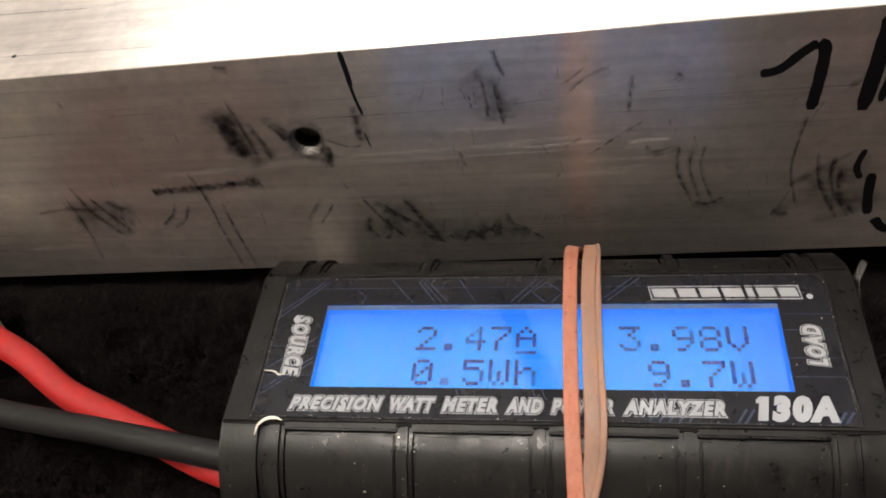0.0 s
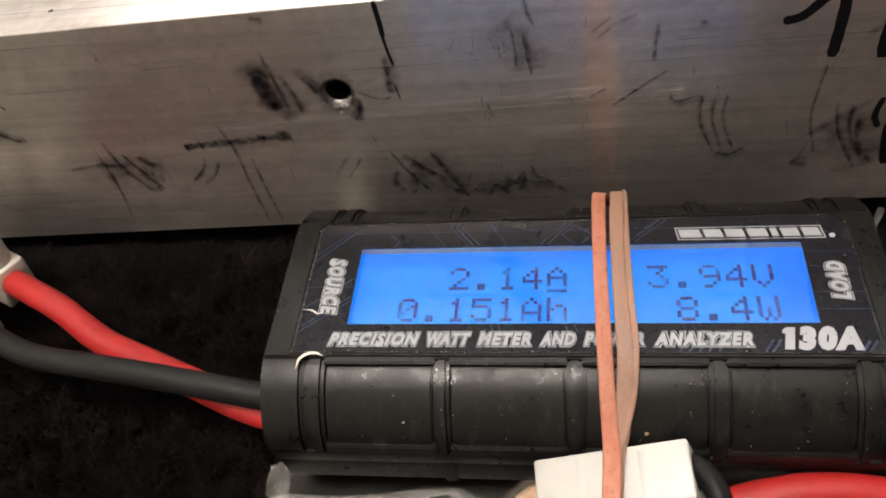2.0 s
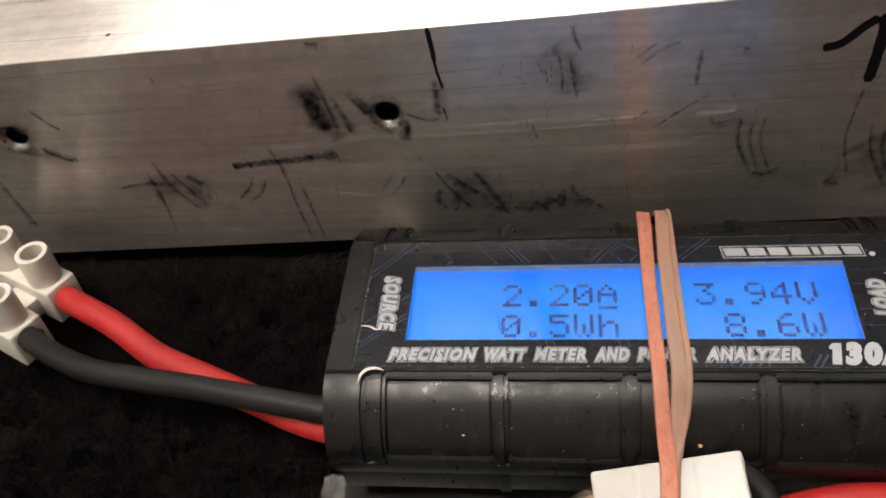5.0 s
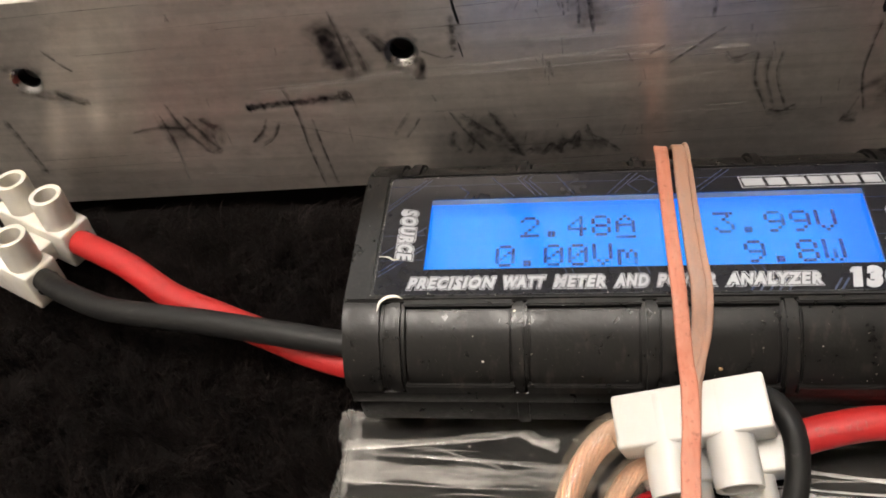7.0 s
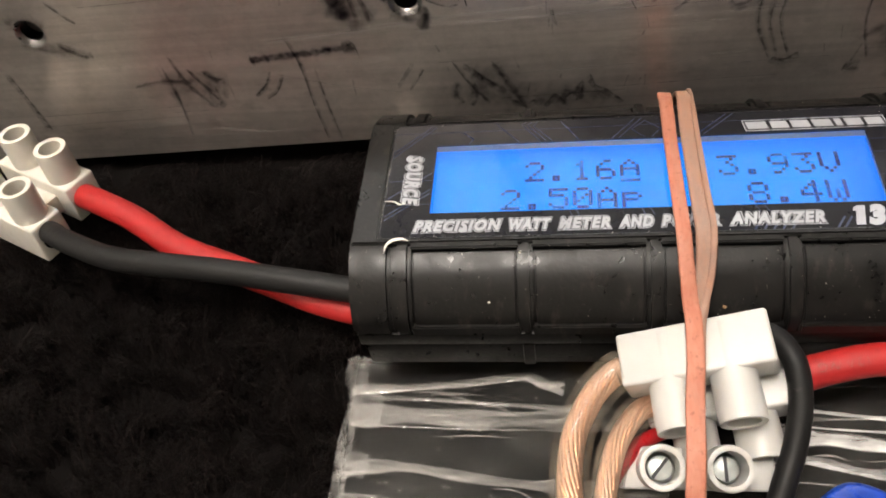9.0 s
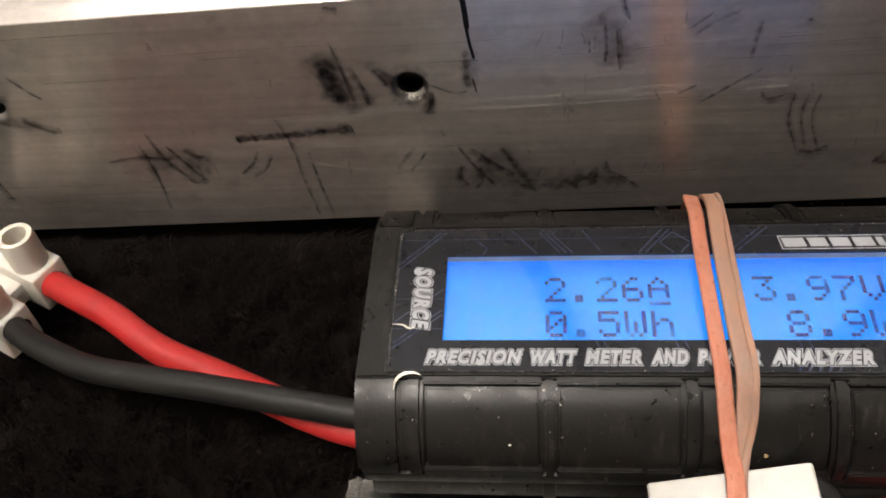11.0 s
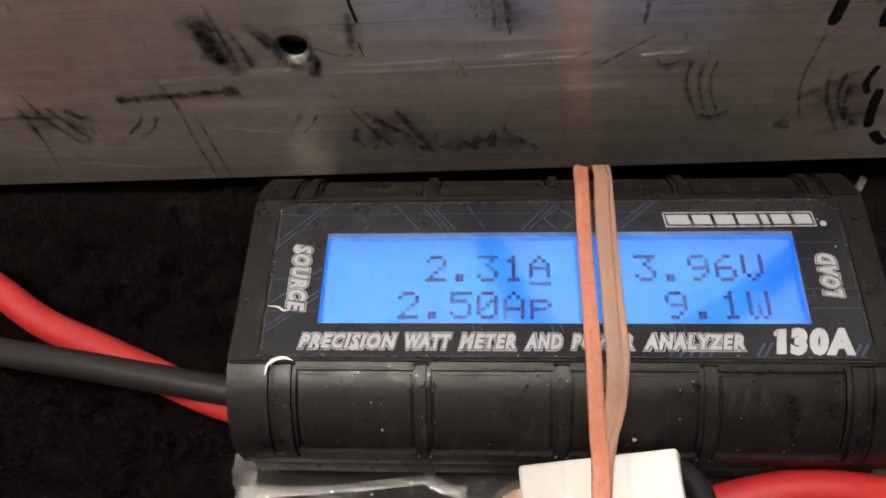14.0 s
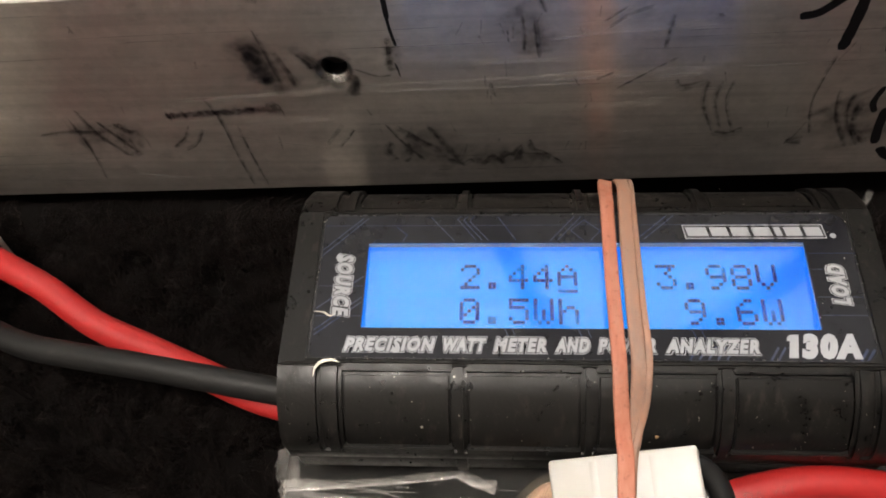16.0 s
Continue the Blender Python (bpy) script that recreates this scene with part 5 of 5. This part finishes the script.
# ---- wires ----
def build_wires():
    tagged(wire("red_wire", [(-75, 23.5, 8.1), (-69.5, 21.0, 8.3), (-64.0, 18.0, 8.9), (-57, 14.4, 8.6), (-47.5, 8.4, 7.8), (-38, 4.3, 7.6), (-28, 0.0, 7.7), (-20.5, -3.3, 7.8), (-14.4, -5.3, 7.9), (-8, -6.5, 8.0)], 2.4, RED),
           "thick red silicone wire from terminal block to meter", "wire", "meter wires")
    tagged(wire("black_wire", [(-76, 13.5, 8.6), (-71.5, 10.9, 9.6), (-66, 7.2, 11.2), (-56, 2.5, 12.4), (-46, 0.3, 13.0), (-36.4, -1.3, 13.3), (-25, -3.2, 13.1), (-13.4, -5.0, 12.5), (-8, -5.8, 12.2)], 2.05, BLACK_WIRE),
           "thick black silicone wire from terminal block to meter", "wire", "meter wires")
    red = tagged(wire("red_wire", [(48.0, -20.2, 10.2), (51.0, -18.9, 11.0), (55.5, -17.7, 11.2), (60.5, -16.9, 11.3), (68, -16.9, 11), (80, -18.5, 9.5), (100, -24, 7.5), (130, -36, 2.4)], 2.3, RED), "thick red silicone wire with faint gauge print", "wire", "meter wires")
    ob = lettering("gauge_print", "12AWG", 3.2, 0.58, 1.15, 6.6, GAUGE_INK, red, 0.0, 0.0, 0.0, 180)
    tilt = Matrix.Translation(Vector((55.1, -18.9, 13.36)) * MM) @ Matrix.Rotation(radians(11), 4, "Z") @ Matrix.Rotation(radians(30), 4, "X")
    ob.data.transform(tilt)
    tagged(wire("black_wire", [(42.0, -18.0, 16.6), (44.2, -16.9, 17.2), (45.6, -16.7, 17.0), (47.4, -18.0, 16.2), (48.6, -20.6, 15.0), (48.8, -24.5, 12.6), (47.8, -29.0, 9.8), (46.4, -32.5, 7.7), (45, -36, 5.5)], 1.55, BLACK_WIRE), "black wire looped round the terminal block", "wire", "meter wires")
    for pts, girth in (([(27.0, -19.6, 13.2), (25.6, -19.9, 12.7), (22.8, -22.4, 11.4), (20.2, -27.0, 9.4), (19.3, -32.0, 8.0), (19.5, -37.0, 6.8), (21.0, -44, 5)], 2.8), ([(31, -22.5, 9.0), (28.6, -24.0, 9.4), (26.0, -27.6, 8.8), (24.4, -32.2, 7.8), (23.8, -37.0, 6.6), (25, -44, 5)], 2.3)):
        cable = root("speaker_cable", "clear-jacketed copper cable bent into the terminal block", "cable", "speaker cables")
        path = smooth_path(pts, 8)
        bm = bmesh.new()
        for k in range(15):
            line = []
            for i, q in enumerate(path):
                way = (path[min(i + 1, len(path) - 1)] - path[max(i - 1, 0)]).normalized()
                s = way.cross(Vector((0, 0, 1))).normalized()
                o = s.cross(way)
                ang = 2 * math.pi * k / 14 + i * 0.11
                r = 0.0 if k == 14 else girth * 0.5
                line.append(q + (s * math.cos(ang) + o * math.sin(ang)) * (r * MM))
            sweep(bm, line, circle(0.33 if k < 14 else girth * 0.45, 8))
        part("copper_core", bm, COPPER, cable, "twisted bright copper strands")
        bm = bmesh.new()
        sweep(bm, path, circle(girth, 20))
        jacket = part("jacket", bm, CLEAR_JACKET, cable, "clear plastic jacket")
        jacket.visible_shadow = False
    tagged(wire("thin_red_wire", [(32, -25.0, 5.6), (28.8, -27.0, 6.2), (25.6, -31.2, 6.2), (23.6, -35.8, 5.6), (23.6, -44, 3)], 1.0, DEEP_RED), "thin dark red wire beside the copper cables", "wire")
    tagged(wire("blue_wire", [(49, -37.5, 5.0), (52.6, -34.4, 5.8), (55.4, -33.6, 6.0), (60, -35.5, 5.0), (66, -41, 3.5)], 1.5, BLUE_WIRE), "blue insulated wire lying on the wrapped pack", "wire")


def build_streak_cable():
    # unseen dark shape, added so the display reflects a dark streak
    tagged(wire("streak_cable", [(-70, 340, -1), (-46, 270, 60), (-22, 205, 140), (-8, 171, 166), (6.5, 136, 170), (15, 116, 170), (25, 92, 170), (38, 68, 168), (66, 58, 160), (130, 100, 130), (180, 180, 50), (195, 230, -1)], 4.3, BLACK_WIRE),
           "unseen dark cable shape added for the dark streak reflected in the display", "cable")


# ---- the wrapped pack ----
PACK_Z = -0.8


def on_pack(x, y, h):
    return 20 + (x - 20) * 1.05, y + 2.8, PACK_Z + h


def build_pack():
    thing = root("wrapped_battery_pack", "black battery pack wrapped in crinkled clear film", "battery pack")
    part("pack_body", box((-14.6, -75.0, FLOOR_Z), (112.0, -8.5, PACK_Z), 1.4, None, 3), BLACK_PACK, thing)
    nx, ny = 180, 110
    bm = bmesh.new()
    grid = []
    for j in range(ny + 1):
        row = []
        for i in range(nx + 1):
            x, y = -15.2 + 126 * i / nx, -9.0 - 64 * j / ny
            h = 0.3 + 0.9 * abs(noise.noise(Vector((x * 0.06 + y * 0.05, y * 0.45, 3.0)))) + 0.4 * noise.noise(Vector((x * 0.3, y * 0.6, 9)))
            drop = 0.0 if i > 1 else (2 - i) * 2.2
            back = 0.0 if j else 1.5
            row.append(bm.verts.new(Vector((x - (0.2 if i < 2 else 0), y, PACK_Z + max(0.12, h) - drop - back)) * MM))
        grid.append(row)
    for r, s in zip(grid, grid[1:]):
        for i in range(nx):
            bm.faces.new((r[i], s[i], s[i + 1], r[i + 1]))
    film = part("film", bm, FILM, thing, "clear crinkled film")
    film.visible_shadow = False
    folds = [([(-12.6, -18.0, 1.6), (-6, -18.1, 2.0), (4, -17.3, 2.0), (13, -16.3, 2.8), (15.5, -17.2, 2.2), (18.6, -18.6, 1.6)], 2.0), ([(-12.4, -22.6, 1.2), (-5, -22.6, 1.6), (8, -23.2, 1.7), (20, -23.0, 1.6), (34, -22.9, 1.3)], 4.6),
             ([(-12.8, -31.3, 1.2), (-4, -31.0, 1.7), (8, -32.8, 1.7), (20, -33.8, 1.6), (32, -34.0, 1.2)], 2.5), ([(-12.4, -36.0, 1.2), (0, -37.5, 1.6), (14, -39.0, 1.6)], 2.6), ([(46, -25.5, 2.2), (54, -26.2, 2.4), (64, -27.5, 2.0), (78, -29.0, 1.6)], 3.4), ([(49, -21.0, 1.8), (54, -22.0, 2.4), (60, -22.6, 2.0), (74, -24, 1.6)], 0.9), ([(44, -30.0, 2.0), (50, -29.4, 2.6), (58, -31.0, 2.0), (70, -31.5, 1.6)], 2.2), ([(47, -23.6, 1.8), (56, -24.6, 2.2), (66, -25.0, 1.8)], 0.5),
             ([(-9.5, -19.6, 2.0), (0, -20.2, 2.2), (12, -21.0, 2.2), (24, -21.8, 1.8)], 0.9), ([(-12.5, -19.2, 2.2), (-2, -18.4, 2.4), (9, -17.3, 2.6), (14, -16.6, 3.2)], 0.45), ([(-12.0, -24.2, 1.8), (2, -24.9, 2.0), (16, -25.0, 1.9), (26, -24.8, 1.6)], 0.4), ([(13.2, -16.4, 3.2), (15.8, -17.8, 3.0), (18.8, -17.4, 2.4)], 1.5)]
    for pts, w in folds:
        bm = bmesh.new()
        top = [(w * u / 2, 0.1 - 0.1 * abs(u)) for u in (-1, -0.7, -0.2, 0.3, 0.75, 1)]
        edge = top + [(a, b - 0.12) for a, b in reversed(top)]
        sweep(bm, smooth_path([on_pack(x, y, h * 0.7) for x, y, h in pts], 8), edge, widths=lambda t: 0.75 + 0.3 * math.sin(14 * t) * math.sin(5 * t + 1))
        layer = bm.verts.layers.float.new("soft")
        for k, v in enumerate(bm.verts):
            v[layer] = (0.1, 0.75, 0.6, 0.85, 1.0, 0.0, 0.0, 1.0, 0.85, 0.6, 0.75, 0.1)[k % 12]
        # the right-hand folds are paler, with their glints put into the colour
        fold = part("film_fold", bm, FILM_GLINT if pts[0][0] > 40 else FILM_FOLD, thing, "milky fold of film, glints painted on some")
        fold.visible_shadow = False
    rng = random.Random(21)
    for _ in range(34):
        x, y = rng.uniform(-12, 60), rng.uniform(-46, -17)
        run, bend = rng.uniform(4, 18), rng.uniform(-2.2, 2.2)
        bm = bmesh.new()
        sweep(bm, smooth_path([on_pack(x, y, 0.6), on_pack(x + run / 2, y + bend * 0.3, 1.3), on_pack(x + run, y + bend, 0.6)], 6), slab(rng.uniform(0.12, 0.45), 0.14, 0.05, 1), widths=lambda t: 0.2 + math.sin(math.pi * t))
        crease = part("film_crease", bm, FILM_CREASE, thing)
        crease.visible_shadow = False
    for x0, y0, x1, y1, h in ((-13.3, -24.6, -7.6, -17.0, 1.0), (-13.9, -46.0, -11.4, -23.0, 0.7), (-13.4, -18.6, -10.6, -15.2, 1.6), (-12.6, -23.0, -10.0, -16.0, 2.0), (-14.2, -17.5, -10.4, -12.0, 2.2), (-13.6, -33.0, -8.5, -28.5, 1.3)):
        ring = []
        for k in range(28):
            ang = 2 * math.pi * k / 28
            c, d = math.cos(ang), math.sin(ang)
            f = 0.5 / max(abs(c), abs(d)) * rng.uniform(0.78, 1.04)
            ring.append(on_pack((x0 + x1) / 2 + (x1 - x0) * c * f, (y0 + y1) / 2 + (y1 - y0) * d * f, 0)[:2])
        flap = part("film_flap", prism(ring, PACK_Z + h * 0.6, PACK_Z + h * 0.6 + 0.12), FILM_FLAP, thing, "overlapping milky film end", smooth=False)
        flap.visible_shadow = False
    # crumbs on the film
    rng = random.Random(3)
    bm = bmesh.new()
    for _ in range(16):
        bmesh.ops.create_icosphere(bm, subdivisions=1, radius=rng.uniform(0.05, 0.15) * MM, matrix=Matrix.Translation(Vector((rng.uniform(-10, 24), rng.uniform(-37, -14), PACK_Z + 1.15)) * MM))
    tagged(part("crumbs", bm, DUST, smooth=False), "pale crumbs on the wrapped pack", "crumbs", kind="stuff")


def build_scrap():
    # an unseen crumpled piece, added so the profile reflects a pale patch
    rng = random.Random(12)
    bm = bmesh.new()
    rows = [[bm.verts.new(Vector((-14.0 + 8.0 * i / 7 + rng.uniform(-0.3, 0.3), 36.5 - 5.0 * j / 6 + rng.uniform(-0.5, 0.5), -4.8 + 11.0 * math.sin(math.pi * (0.08 + 0.6 * j / 6)) + rng.uniform(-0.5, 0.5))) * MM) for i in range(8)] for j in range(7)]
    for r, q in zip(rows, rows[1:]):
        for i in range(7):
            bm.faces.new((r[i], r[i + 1], q[i + 1], q[i]))
    bmesh.ops.solidify(bm, geom=bm.faces[:], thickness=0.15 * MM)
    tagged(part("film_scrap", bm, PALE_PIECE), "unseen crumpled pale piece added for the pale reflection in the profile", "film scrap")
    bm = bmesh.new()
    sweep(bm, smooth_path([(78.6, 29.6, 9.6), (79.3, 30.6, 11.0), (79.6, 31.2, 12.0)], 5), slab(1.1, 0.5, 0.2))
    sweep(bm, smooth_path([(79.0, 30.0, 10.0), (80.0, 28.5, 4.0), (80.5, 28, -4.5)], 5), slab(0.25, 0.2, 0.08))
    tagged(part("film_scrap", bm, FILM_FLAP), "crumpled scrap of clear film beside the meter", "film scrap")


build_room()
build_marks(build_profile())
build_meter()
build_band()
build_left_terminal()
build_right_terminals()
build_pack()
build_wires()
build_streak_cable()
build_scrap()
build_specks()
build_pile()


def motions():
    """The display's dots rise when they are lit and sink into the panel when they are not."""
    times = [t for t, *_ in READINGS]
    for ob, states in SWITCHING:
        up, down = pose(0, 0, 0), pose(0, 0, -0.0004)
        rows = [(0.0, up if states[0] else down)]
        for t, before, now in zip(times[1:], states, states[1:]):
            if before != now:
                rows += [(t, up if before else down), (t + 0.1, up if now else down)]
        rows.append((16.0, up if states[-1] else down))
        walk(ob, rows)


motions()
